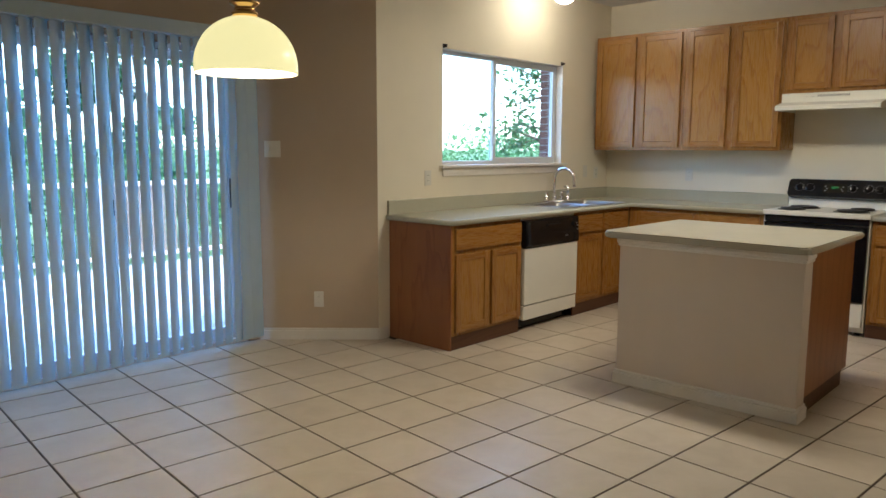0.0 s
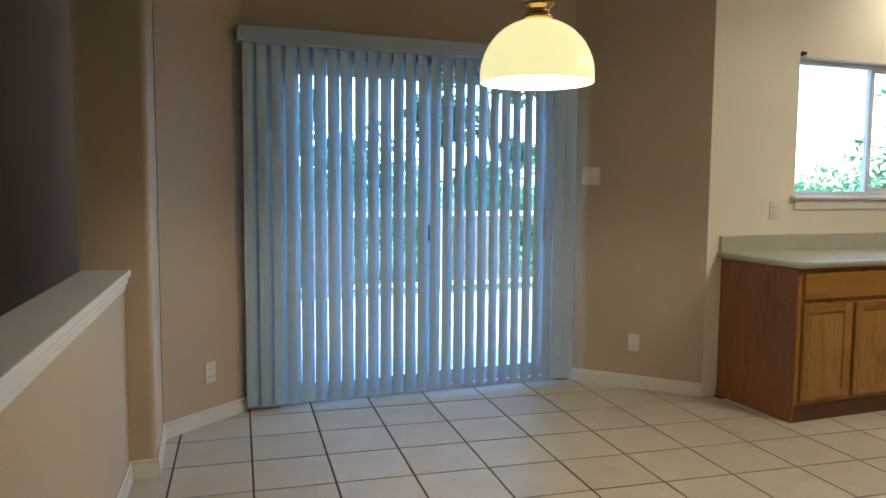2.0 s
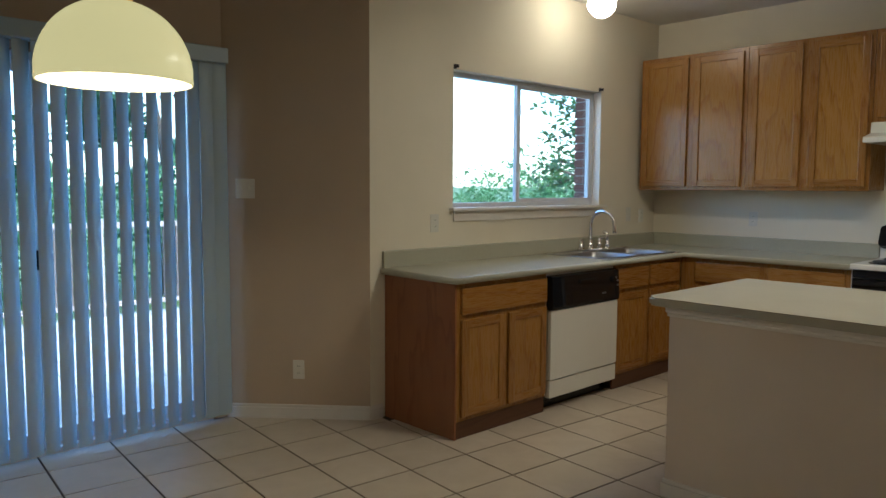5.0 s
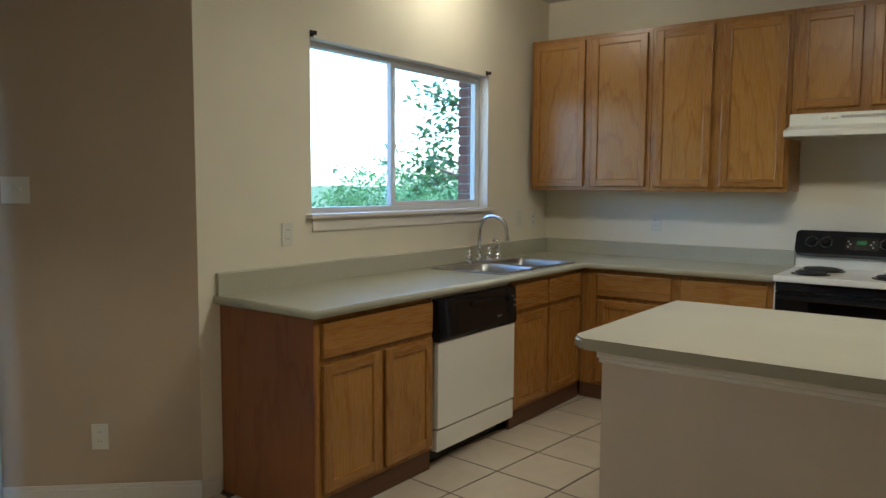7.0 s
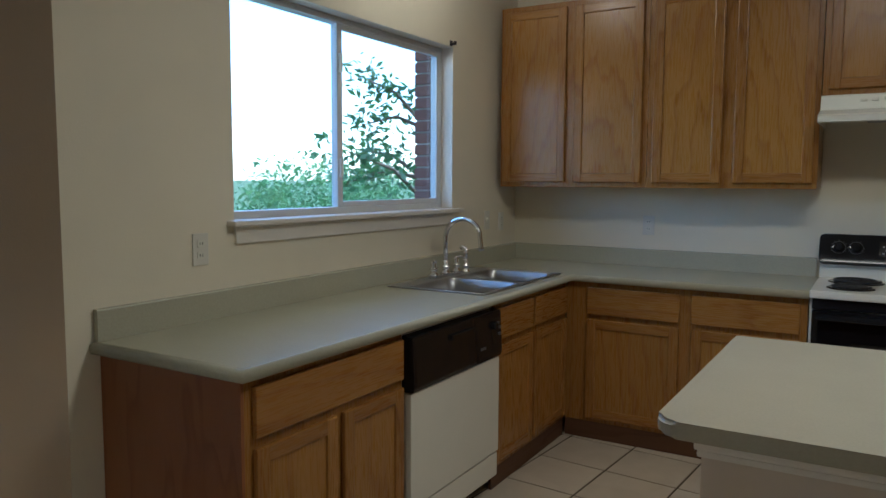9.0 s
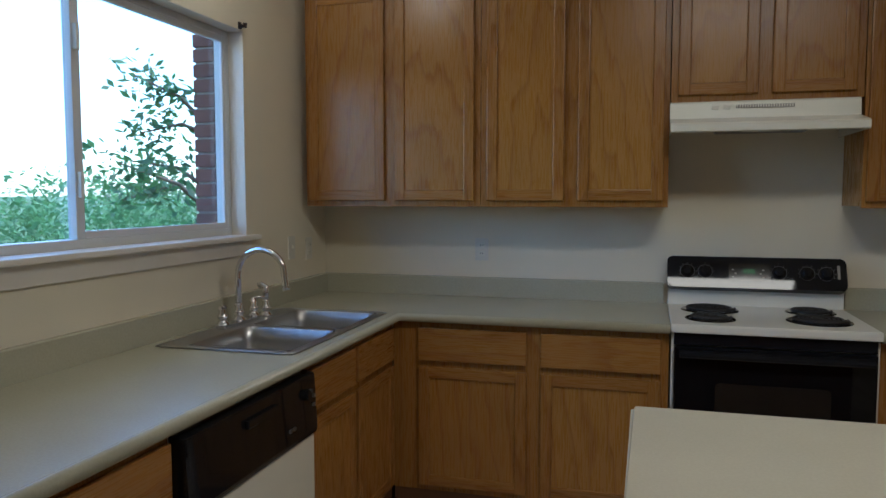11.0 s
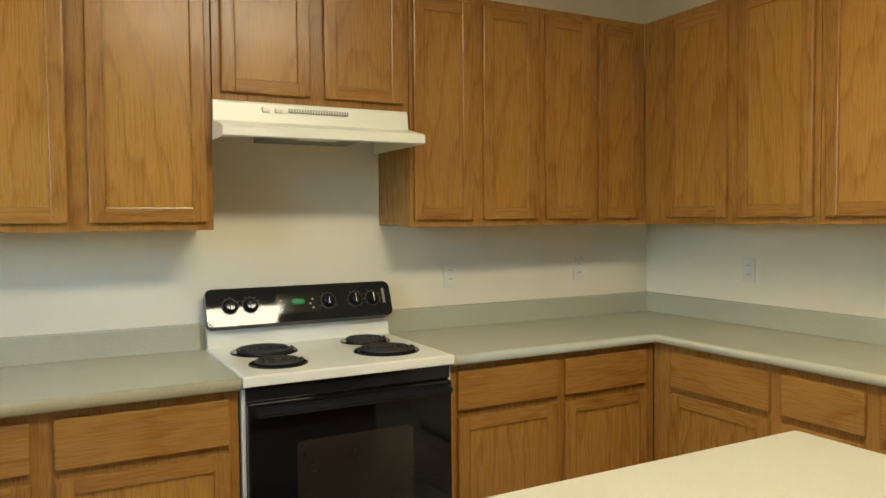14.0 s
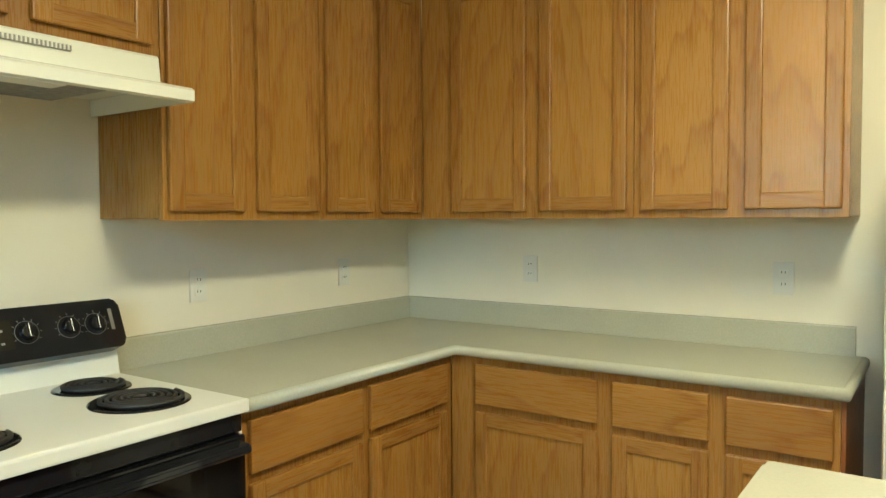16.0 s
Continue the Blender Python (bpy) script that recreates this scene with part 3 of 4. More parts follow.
part("sprayer", bm, CHROME, tap, smooth=True)

# ---------------------------------------------------------------- dishwasher
dw = thing("dishwasher", "white built-in dishwasher with a black control panel", "dishwasher", run_west(-2.25))
W = 0.738
part("body", boxes((0.004, W - 0.004, -0.60, -0.004, 0.10, COUNTER - 0.04)), WHITE_MATT, dw)
part("door_panel", boxes((0.008, W - 0.008, -0.645, -0.602, 0.205, 0.640), bevel=0.004), WHITE, dw)
part("lower_panel", boxes((0.008, W - 0.008, -0.64, -0.602, 0.088, 0.196), bevel=0.004), WHITE, dw)
part("kick_plate", boxes((0.008, W - 0.008, -0.55, -0.53, 0.002, 0.086)), BLACK, dw, "black recessed kick plate")
ctl = part("control_panel", extrude_x([(-0.602, 0.645), (-0.652, 0.645), (-0.658, 0.66), (-0.648, 0.848), (-0.602, 0.856)], 0.006, W - 0.006, 0.003), BLACK, dw, "glossy black control panel")
part("latch", boxes((0.28, 0.46, -0.663, -0.65, 0.79, 0.815), bevel=0.004), BLACK, ctl)
for k, (ux, uz) in enumerate(((0.53, 0.70), (0.555, 0.70), (0.68, 0.79), (0.70, 0.77), (0.70, 0.74))):
    part("button", boxes((ux, ux + 0.014, -0.662, -0.65, uz, uz + 0.012), bevel=0.002), GREY_FILTER, ctl)
bm = lathe([(0.018, 0.0), (0.018, 0.012), (0.014, 0.018)], 20, True)
bmesh.ops.rotate(bm, verts=bm.verts, matrix=Matrix.Rotation(radians(90), 3, "X"))
bmesh.ops.translate(bm, verts=bm.verts, vec=(0.655, -0.651, 0.79))
part("dial", bm, BLACK, ctl)

# ---------------------------------------------------------------- electric range
RG = thing("electric_range", "white electric coil range with black oven door and control panel", "stove", pose(1.82, 0, 0))
W = 0.764
part("body", boxes((0.0, W, -0.62, -0.03, 0.03, 0.885)), WHITE, RG)
part("side_trim", boxes((0.0, 0.01, -0.632, -0.621, 0.06, 0.875)), WHITE_MATT, RG)
part("side_trim", boxes((W - 0.01, W, -0.632, -0.621, 0.06, 0.875)), WHITE_MATT, RG)
bm = boxes((-0.002, W + 0.002, -0.665, -0.03, 0.886, 0.922), bevel=0.007)
part("cooktop", bm, WHITE, RG)
part("oven_strip", boxes((0.01, W - 0.01, -0.645, -0.621, 0.835, 0.884), bevel=0.003), BLACK, RG, "black vent strip under the cooktop")
od = part("oven_door", boxes((0.012, W - 0.012, -0.662, -0.621, 0.262, 0.830), bevel=0.006), BLACK_GLASS, RG, "black glass oven door")
part("window", prism([(x, z) for x, z in rounded(0.17, W - 0.17, 0.40, 0.69, 0.02)], 0.0, 0.002), OVEN_WINDOW, od)
od.children[0].matrix_local = Matrix.Translation((0, -0.6615, 0)) @ Matrix.Rotation(radians(90), 4, "X")
part("handle", extrude_x([(-0.664, 0.785), (-0.705, 0.792), (-0.712, 0.800), (-0.705, 0.816), (-0.664, 0.822)], 0.03, W - 0.03, 0.004), BLACK, od, "black bar handle")
part("storage_drawer", boxes((0.012, W - 0.012, -0.655, -0.621, 0.07, 0.252), bevel=0.006), WHITE, RG)
# backguard
part("backguard", extrude_x([(-0.03, 0.92), (-0.075, 0.92), (-0.062, 0.985), (-0.062, 1.005), (-0.03, 1.005)], 0.0, W), WHITE, RG)
tilt = Matrix.Translation((0, -0.095, 1.003)) @ Matrix.Rotation(radians(-22.5), 4, "X")
bm = prism(rounded(-0.006, W + 0.006, 0.0, 0.152, 0.022), 0.0, 0.055, 0.006)
bmesh.ops.transform(bm, matrix=tilt @ Matrix.Rotation(radians(90), 4, "X") @ Matrix.Translation((0, 0, -0.035)), verts=bm.verts)
cp = part("control_panel", bm, BLACK, RG, "glossy black tilted control panel")
face = tilt @ Matrix.Rotation(radians(90), 4, "X") @ Matrix.Translation((0, 0, 0.0202))
for kx in (0.085, 0.165, 0.487, 0.605, 0.685):
    bm = lathe([(0.030, 0.0), (0.030, 0.003), (0.024, 0.005), (0.020, 0.018), (0.016, 0.021)], 24, True)
    box(bm, -0.005, 0.005, -0.021, 0.021, 0.018, 0.028, bevel=0.002)
    bmesh.ops.transform(bm, matrix=face @ Matrix.Translation((kx, 0.078, 0)), verts=bm.verts)
    kn = part("knob", bm, BLACK, cp)
    bm = lathe([(0.0315, 0.0), (0.0322, 0.0006), (0.033, 0.0)], 28)
    for k in range(9):
        a = radians(-120 + 30 * k)
        bx = boxes((-0.0008, 0.0008, 0.036, 0.041, 0.0, 0.0008))
        bmesh.ops.rotate(bx, verts=bx.verts, matrix=Matrix.Rotation(a, 3, "Z"))
        tmp = bpy.data.meshes.new("tick")
        bx.to_mesh(tmp)
        bm.from_mesh(tmp)
        bx.free()
        bpy.data.meshes.remove(tmp)
    bmesh.ops.transform(bm, matrix=face @ Matrix.Translation((kx, 0.078, 0.0005)), verts=bm.verts)
    part("dial_ring", bm, GREY_FILTER, kn, "pale dial markings")
bm = prism(rounded(0.27, 0.45, 0.035, 0.118, 0.006), 0.0, 0.002)
bmesh.ops.transform(bm, matrix=face, verts=bm.verts)
clk = part("clock_panel", bm, OVEN_WINDOW, cp, "dark clock display with green digits")
bm = bmesh.new()
for gx in (0.335, 0.348, 0.361, 0.374):
    for sx, sz, sw, sh in ((0, 0, 0.008, 0.002), (0, 0.009, 0.008, 0.002), (0, 0.018, 0.008, 0.002), (0, 0, 0.002, 0.02), (0.007, 0.0, 0.002, 0.02)):
        box(bm, gx + sx, gx + sx + sw, 0.072 + sz, 0.072 + sz + sh, 0.002, 0.003)
bmesh.ops.transform(bm, matrix=face, verts=bm.verts)
part("digits", bm, CLOCK, clk, "green clock digits")
for k in range(6):
    bm = boxes((0.283 + 0.012 * (k % 2) + (0.12 if k > 2 else 0), 0.292 + 0.012 * (k % 2) + (0.12 if k > 2 else 0), 0.05 + 0.018 * (k % 3), 0.056 + 0.018 * (k % 3), 0.002, 0.004))
    bmesh.ops.transform(bm, matrix=face, verts=bm.verts)
    part("button", bm, GREY_FILTER, clk)
bm = boxes((W - 0.033, W - 0.022, 0.055, 0.12, 0.0, 0.001))
bmesh.ops.transform(bm, matrix=face, verts=bm.verts)
part("badge", bm, GREY_FILTER, cp)
for bx, by, r in ((0.177, -0.235, 0.118), (0.16, -0.49, 0.095), (0.60, -0.205, 0.095), (0.585, -0.455, 0.118)):
    bm = lathe([(r + 0.008, 0.0), (r + 0.006, 0.004), (r, 0.005), (r - 0.02, 0.0015), (0.02, 0.001)], 36)
    bmesh.ops.translate(bm, verts=bm.verts, vec=(bx, by, 0.922))
    burner = part("drip_pan", bm, BLACK, RG, "black drip pan", True)
    turns = 5 if r > 0.1 else 4
    spiral = []
    for k in range(turns * 28 + 1):
        a = 2 * math.pi * k / 28
        rr = 0.022 + (r - 0.034) * k / (turns * 28)
        spiral.append((bx + rr * math.cos(a), by + rr * math.sin(a), 0.932))
    part("coil", tube(spiral, 0.0062, 6), COIL, burner, "dark spiral heating coil", True)
    part("hub", lathe_at([(0.016, 0.0), (0.016, 0.012), (0.012, 0.014)], bx, by, 0.924, 16), COIL, burner)
for fx in (0.05, W - 0.05):
    part("foot", boxes((fx - 0.02, fx + 0.02, -0.58, -0.1, 0.0, 0.03)), BLACK, RG)

# ---------------------------------------------------------------- range hood
HD = thing("range_hood", "white under-cabinet range hood above the range", "hood", pose(1.804, 0, 0))
W = 0.752
shell = [(-0.004, 1.845), (-0.338, 1.845), (-0.345, 1.838), (-0.352, 1.772), (-0.488, 1.742), (-0.50, 1.734), (-0.50, 1.706), (-0.488, 1.702), (-0.488, 1.728), (-0.35, 1.755), (-0.004, 1.755)]
part("shell", extrude_x(shell, 0.0, W, 0.0), WHITE, HD)
for sx in (0.0, W - 0.006):
    part("cheek", extrude_x([(-0.006, 1.754), (-0.35, 1.754), (-0.487, 1.727), (-0.487, 1.703), (-0.006, 1.703)], sx, sx + 0.006), WHITE, HD)
part("filter", boxes((0.2, 0.58, -0.40, -0.10, 1.722, 1.75), bevel=0.004), GREY_FILTER, HD, "grey mesh grease filter")
part("lamp_lens", boxes((0.29, 0.44, -0.44, -0.37, 1.708, 1.73), bevel=0.006), WHITE_MATT, HD)
vent = part("vent_strip", boxes((0.27, 0.50, -0.354, -0.346, 1.812, 1.826)), GREY_FILTER, HD, "grey vent strip")
for k in range(22):
    part("vent_slat", boxes((0.273 + k * 0.0103, 0.277 + k * 0.0103, -0.357, -0.353, 1.813, 1.825)), WHITE_MATT, vent)
for bx in (0.185, 0.232):
    part("switch", boxes((bx - 0.014, bx + 0.014, -0.357, -0.346, 1.808, 1.826), bevel=0.003), WHITE_MATT, HD)

# ---------------------------------------------------------------- island
IX0, IX1, IY0, IY1 = 1.685, 2.835, -2.895, -1.875
isl = thing("kitchen_island", "kitchen island with painted half-wall front, oak sides and cream laminate top", "island")
part("worktop", prism(rounded(IX0, IX1, IY0, IY1 - 0.1, 0.05)[14:] + [(IX1, IY1 - 0.012), (IX1 - 0.012, IY1), (IX0 + 0.012, IY1), (IX0, IY1 - 0.012)], COUNTER - 0.038, COUNTER, 0.009), ISLAND_TOP, isl, "cream laminate top with rounded corners")
BX0, BX1 = 1.775, 2.835 - 0.03
BS = -2.835          # south face of the painted half wall
part("front_wall", boxes((BX0, BX1, BS, BS + 0.12, 0.0, COUNTER - 0.04), bevel=0.004), ISLAND_PAINT, isl, "pale painted half-wall front")
trim_top = part("top_trim", boxes((BX0 - 0.014, BX1 + 0.014, BS - 0.016, BS + 0.13, COUNTER - 0.070, COUNTER - 0.039), bevel=0.007), TRIM, isl, "white moulding under the worktop")
part("bead", boxes((BX0 - 0.008, BX1 + 0.008, BS - 0.009, BS + 0.126, COUNTER - 0.086, COUNTER - 0.071), bevel=0.005), TRIM, trim_top)
base_mould = part("baseboard", boxes((BX0 - 0.014, BX1 + 0.014, BS - 0.017, BS + 0.134, 0.0, 0.062), bevel=0.004), TRIM, isl, "white base moulding")
part("bead", boxes((BX0 - 0.008, BX1 + 0.008, BS - 0.010, BS + 0.128, 0.063, 0.080), bevel=0.006), TRIM, base_mould)
part("oak_body", boxes((BX0 + 0.01, BX1 - 0.01, BS + 0.122, -1.91, 0.10, COUNTER - 0.04)), OAK_SIDE, isl, "oak cabinet sides")
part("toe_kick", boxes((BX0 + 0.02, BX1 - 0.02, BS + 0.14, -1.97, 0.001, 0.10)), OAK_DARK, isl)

# ---------------------------------------------------------------- refrigerator
FR = thing("refrigerator", "white refrigerator with rounded door edges beside the worktop", "refrigerator", pose(RX, -2.035, 0, 0, 0, -90))
W = 0.76
part("body", boxes((0.0, W, -0.66, -0.03, 0.02, 1.65), bevel=0.01), WHITE_MATT, FR)
part("door", boxes((0.002, W - 0.002, -0.735, -0.663, 0.972, 1.65), bevel=0.018), WHITE_MATT, FR)
part("door", boxes((0.002, W - 0.002, -0.735, -0.663, 0.10, 0.962), bevel=0.018), WHITE_MATT, FR)
for z0, z1 in ((0.42, 0.94),):
    part("handle", boxes((0.03, 0.055, -0.775, -0.736, z0, z1), bevel=0.008), WHITE, FR)
part("kick_plate", boxes((0.02, W - 0.02, -0.655, -0.6, 0.0, 0.095)), BLACK, FR)

# ---------------------------------------------------------------- window over the sink
y0, y1, z0, z1 = WIN
win = thing("window_1", "two-pane sliding aluminium window over the sink", "window")
win["kind"] = "structure"
FXA, FXB = -0.128, -0.072
bm = boxes((FXA, FXB, y0 + 0.002, y0 + 0.03, z0 + 0.002, z1 - 0.002), (FXA, FXB, y1 - 0.03, y1 - 0.002, z0 + 0.002, z1 - 0.002),
           (FXA, FXB, y0 + 0.03, y1 - 0.03, z0 + 0.002, z0 + 0.034), (FXA, FXB, y0 + 0.03, y1 - 0.03, z1 - 0.03, z1 - 0.002), bevel=0.003)
part("window_frame", bm, ALU, win)
MID = -1.73
bm = boxes((FXA + 0.003, FXA + 0.028, MID - 0.012, MID + 0.024, z0 + 0.034, z1 - 0.03), bevel=0.003)
part("fixed_stile", bm, ALU, win)
sash = [(FXB - 0.026, FXB - 0.002, MID - 0.03, MID + 0.008, z0 + 0.034, z1 - 0.03), (FXB - 0.026, FXB - 0.002, y1 - 0.052, y1 - 0.03, z0 + 0.034, z1 - 0.03),
        (FXB - 0.026, FXB - 0.002, MID + 0.008, y1 - 0.052, z0 + 0.034, z0 + 0.06), (FXB - 0.026, FXB - 0.002, MID + 0.008, y1 - 0.052, z1 - 0.054, z1 - 0.03)]
sash_ob = part("sliding_sash", boxes(*sash, bevel=0.003), ALU, win)
for zz in (z0 + 0.17, z1 - 0.25):
    part("latch", boxes((FXB - 0.002, FXB + 0.014, MID - 0.022, MID - 0.006, zz, zz + 0.085), bevel=0.004), WHITE_MATT, sash_ob, "white sash latch")
for a, b, px in ((y0 + 0.028, MID, FXA + 0.015), (MID, y1 - 0.05, FXB - 0.014)):
    p = part("pane", boxes((px - 0.002, px + 0.002, a, b, z0 + 0.03, z1 - 0.028)), GLASS, win)
    p.visible_shadow = False
lin = boxes((-0.070, -0.001, y0 + 0.0005, y0 + 0.004, z0, z1 - 0.001), (-0.070, -0.001, y1 - 0.004, y1 - 0.0005, z0, z1 - 0.001), (-0.070, -0.001, y0, y1, z1 - 0.004, z1 - 0.0005))
part("reveal_lining", lin, TRIM, win, "white painted window reveal")
bm = boxes((-0.071, 0.045, y0 - 0.035, y1 + 0.055, z0 - 0.018, z0 + 0.004), bevel=0.006)
part("window_sill", bm, TRIM, win, "white painted sill with apron")
part("apron", boxes((0.001, 0.014, y0 + 0.0, y1 + 0.02, z0 - 0.085, z0 - 0.018), bevel=0.004), TRIM, win)
for yy in (y0 + 0.012, y1 - 0.03):
    br = thing("curtain_bracket", "small dark curtain rod bracket at the window corner", "bracket", pose(0, yy, z1 + 0.012), "curtain brackets")
    bm = boxes((0.001, 0.006, -0.012, 0.012, -0.012, 0.018), bevel=0.002)
    tube([(0.005, 0, 0.0), (0.028, 0, 0.0)], 0.008, 10, bm)
    tube([(0.026, 0, -0.008), (0.030, 0, 0.012)], 0.009, 10, bm)
    part("mount", bm, DARK_METAL, br)

# ---------------------------------------------------------------- sliding door
dy0, dy1, dz = DOOR
door = thing("door_1", "sliding glass patio door with aluminium frame behind the blind", "door")
door["kind"] = "structure"
xa, xb = BAY - 0.12, BAY - 0.03
bm = boxes((xa, xb, dy0 + 0.002, dy0 + 0.04, 0.0, dz - 0.002), (xa, xb, dy1 - 0.04, dy1 - 0.002, 0.0, dz - 0.002), (xa, xb, dy0 + 0.04, dy1 - 0.04, dz - 0.04, dz - 0.002), (xa, xb, dy0 + 0.04, dy1 - 0.04, 0.001, 0.03), bevel=0.003)
part("door_frame", bm, ALU, door)
mid = (dy0 + dy1) / 2
for a, b, px in ((dy0 + 0.04, mid + 0.03, xb - 0.03), (mid - 0.03, dy1 - 0.04, xa + 0.03)):
    leaf = part("door_leaf", boxes((px - 0.018, px + 0.018, a, a + 0.06, 0.03, dz - 0.04), (px - 0.018, px + 0.018, b - 0.06, b, 0.03, dz - 0.04),
                                   (px - 0.018, px + 0.018, a + 0.06, b - 0.06, 0.03, 0.12), (px - 0.018, px + 0.018, a + 0.06, b - 0.06, dz - 0.10, dz - 0.04), bevel=0.003), ALU, door)
    p = part("pane", boxes((px - 0.003, px + 0.003, a + 0.05, b - 0.05, 0.11, dz - 0.09)), GLASS, leaf)
    p.visible_shadow = False
part("door_handle", boxes((xa + 0.05, xa + 0.085, dy1 - 0.085, dy1 - 0.062, 0.97, 1.18), bevel=0.006), BLACK, door, "black pull handle")
part("door_handle", boxes((xb - 0.012, xb + 0.018, mid - 0.012, mid + 0.01, 0.97, 1.07), bevel=0.005), BLACK, door, "black latch")

# ---------------------------------------------------------------- vertical blind
BY0, BY1 = -5.89, -3.80
blind = thing("vertical_blind", "pale blue-white vertical vinyl blind half open over the patio door", "blind")
bm = boxes((BAY + 0.005, BAY + 0.105, BY0 - 0.02, BY1 + 0.045, 2.10, 2.188), bevel=0.006)
part("valance", bm, SLAT, blind, "pale plastic valance")
PITCH, SW = 0.079, 0.0895
prof = [(-SW / 2 + SW * k / 8, 0.007 * (1 - (2 * k / 8 - 1) ** 2)) for k in range(9)]
bm = bmesh.new()
lo = [bm.verts.new((h, u, 0.035)) for u, h in prof]
hi = [bm.verts.new((h, u, 2.105)) for u, h in prof]
lo2 = [bm.verts.new((h - 0.0012, u, 0.035)) for u, h in prof]
hi2 = [bm.verts.new((h - 0.0012, u, 2.105)) for u, h in prof]
for k in range(8):
    bm.faces.new((lo[k], lo[k + 1], hi[k + 1], hi[k]))
    bm.faces.new((lo2[k + 1], lo2[k], hi2[k], hi2[k + 1]))
slat_mesh = finish("slat", bm, SLAT, True)
n_slats = int((BY1 - BY0 - 0.02) / PITCH) + 1
for k in range(n_slats):
    s = new("slat", slat_mesh)
    s.parent = blind
    turn = 23 + 6 * k / n_slats + random.uniform(-2.5, 2.5) if k < n_slats - 2 else 4 + random.uniform(-2, 2)
    s.matrix_local = pose(BAY + 0.055, BY0 + 0.045 + k * PITCH, 0, 0, random.uniform(-0.12, 0.12), turn)
chain = bmesh.new()
for k in range(n_slats - 1):
    ya = BY0 + 0.045 + k * PITCH
    tube([(BAY + 0.08, ya, 0.04), (BAY + 0.082, ya + PITCH / 2, 0.034), (BAY + 0.08, ya + PITCH, 0.04)], 0.0015, 5, chain)
part("bead_chain", chain, WHITE_MATT, blind, "white bead chain along the hem")
wand = bmesh.new()
tube([(BAY + 0.11, BY0 + 0.01, 2.09), (BAY + 0.112, BY0 + 0.0, 1.0), (BAY + 0.11, BY0 + 0.005, 0.45)], 0.003, 6, wand)
part("cord", wand, WHITE_MATT, blind)

# ---------------------------------------------------------------- pendant lamp over the dining place
PX, PY, PZ = 1.38, -5.076, 1.674
pen = thing("pendant_lamp", "lit dome pendant lamp with cream glass shade and brass fitting", "lamp", pose(PX, PY, 0))
R = 0.197
prof = [(R, 0.0), (R * 1.005, 0.006), (R, 0.022)]
for k in range(1, 15):
    a = radians(90 * k / 15)
    prof.append((R * math.cos(a * 0.97) + 0.001, 0.022 + 0.195 * math.sin(a)))
prof.append((0.042, 0.219))
inner = [(max(0.03, r - 0.005), z - (0.004 if z > 0.03 else 0)) for r, z in prof[::-1]]
bm = lathe([(r, z + PZ) for r, z in prof + inner + prof[:1]], 48)
part("shade", bm, SHADE_GLASS, pen, "glowing cream glass dome shade", True)
part("fitter", lathe([(r, z + PZ + 0.214) for r, z in ((0.046, 0.0), (0.052, 0.008), (0.050, 0.016), (0.040, 0.022), (0.040, 0.038), (0.056, 0.046), (0.058, 0.056), (0.044, 0.062), (0.012, 0.066))], 28, True), BRASS, pen, "polished brass fitter", True)
part("bulb", lathe([(0.002, PZ + 0.093), (0.02, PZ + 0.098), (0.026, PZ + 0.112), (0.024, PZ + 0.125), (0.014, PZ + 0.14), (0.014, PZ + 0.16)], 20, True), BULB, pen, "lit bulb", True)
part("socket", lathe([(0.018, PZ + 0.155), (0.018, PZ + 0.215)], 16, True), BRASS, pen)
links_bm = bmesh.new()
zc = PZ + 0.285
k = 0
while zc < CEILING - 0.06:
    ring = []
    for j in range(13):
        a = 2 * math.pi * j / 12
        off = 0.011 * math.cos(a)
        ring.append((off if k % 2 else 0, 0 if k % 2 else off, zc + 0.018 * math.sin(a)))
    tube(ring, 0.0022, 6, links_bm)
    zc += 0.029
    k += 1
part("chain", links_bm, BRASS, pen, "brass chain", True)
part("canopy", lathe([(0.06, CEILING - 0.001), (0.058, CEILING - 0.02), (0.03, CEILING - 0.035), (0.008, CEILING - 0.05)], 28, True), BRASS, pen, "brass ceiling canopy", True)

# ---------------------------------------------------------------- ceiling lights
gl = thing("globe_light", "lit white globe ceiling light above the sink", "lamp", pose(0.40, -1.43, 0))
part("base", lathe([(0.07, CEILING - 0.001), (0.07, CEILING - 0.02), (0.05, CEILING - 0.035)], 28, True), WHITE, gl)
gz = CEILING - 0.125
part("globe", lathe([(0.04, gz + 0.095)] + [(0.1 * math.sin(radians(a)), gz + 0.1 * math.cos(radians(a))) for a in range(30, 181, 10)], 32), GLOBE, gl, "glowing round glass globe", True)
cl = thing("ceiling_light", "long fluorescent box ceiling light above the island", "lamp", pose(2.25, -2.32, 0))
part("housing", boxes((-0.62, -0.60, -0.20, 0.20, CEILING - 0.10, CEILING - 0.001), (0.60, 0.62, -0.20, 0.20, CEILING - 0.10, CEILING - 0.001), (-0.60, 0.60, -0.20, -0.185, CEILING - 0.10, CEILING - 0.001), (-0.60, 0.60, 0.185, 0.20, CEILING - 0.10, CEILING - 0.001)), WHITE, cl)
part("diffuser", boxes((-0.598, 0.598, -0.183, 0.183, CEILING - 0.092, CEILING - 0.086)), DOME, cl, "glowing flat diffuser")

# ---------------------------------------------------------------- outlets and switches


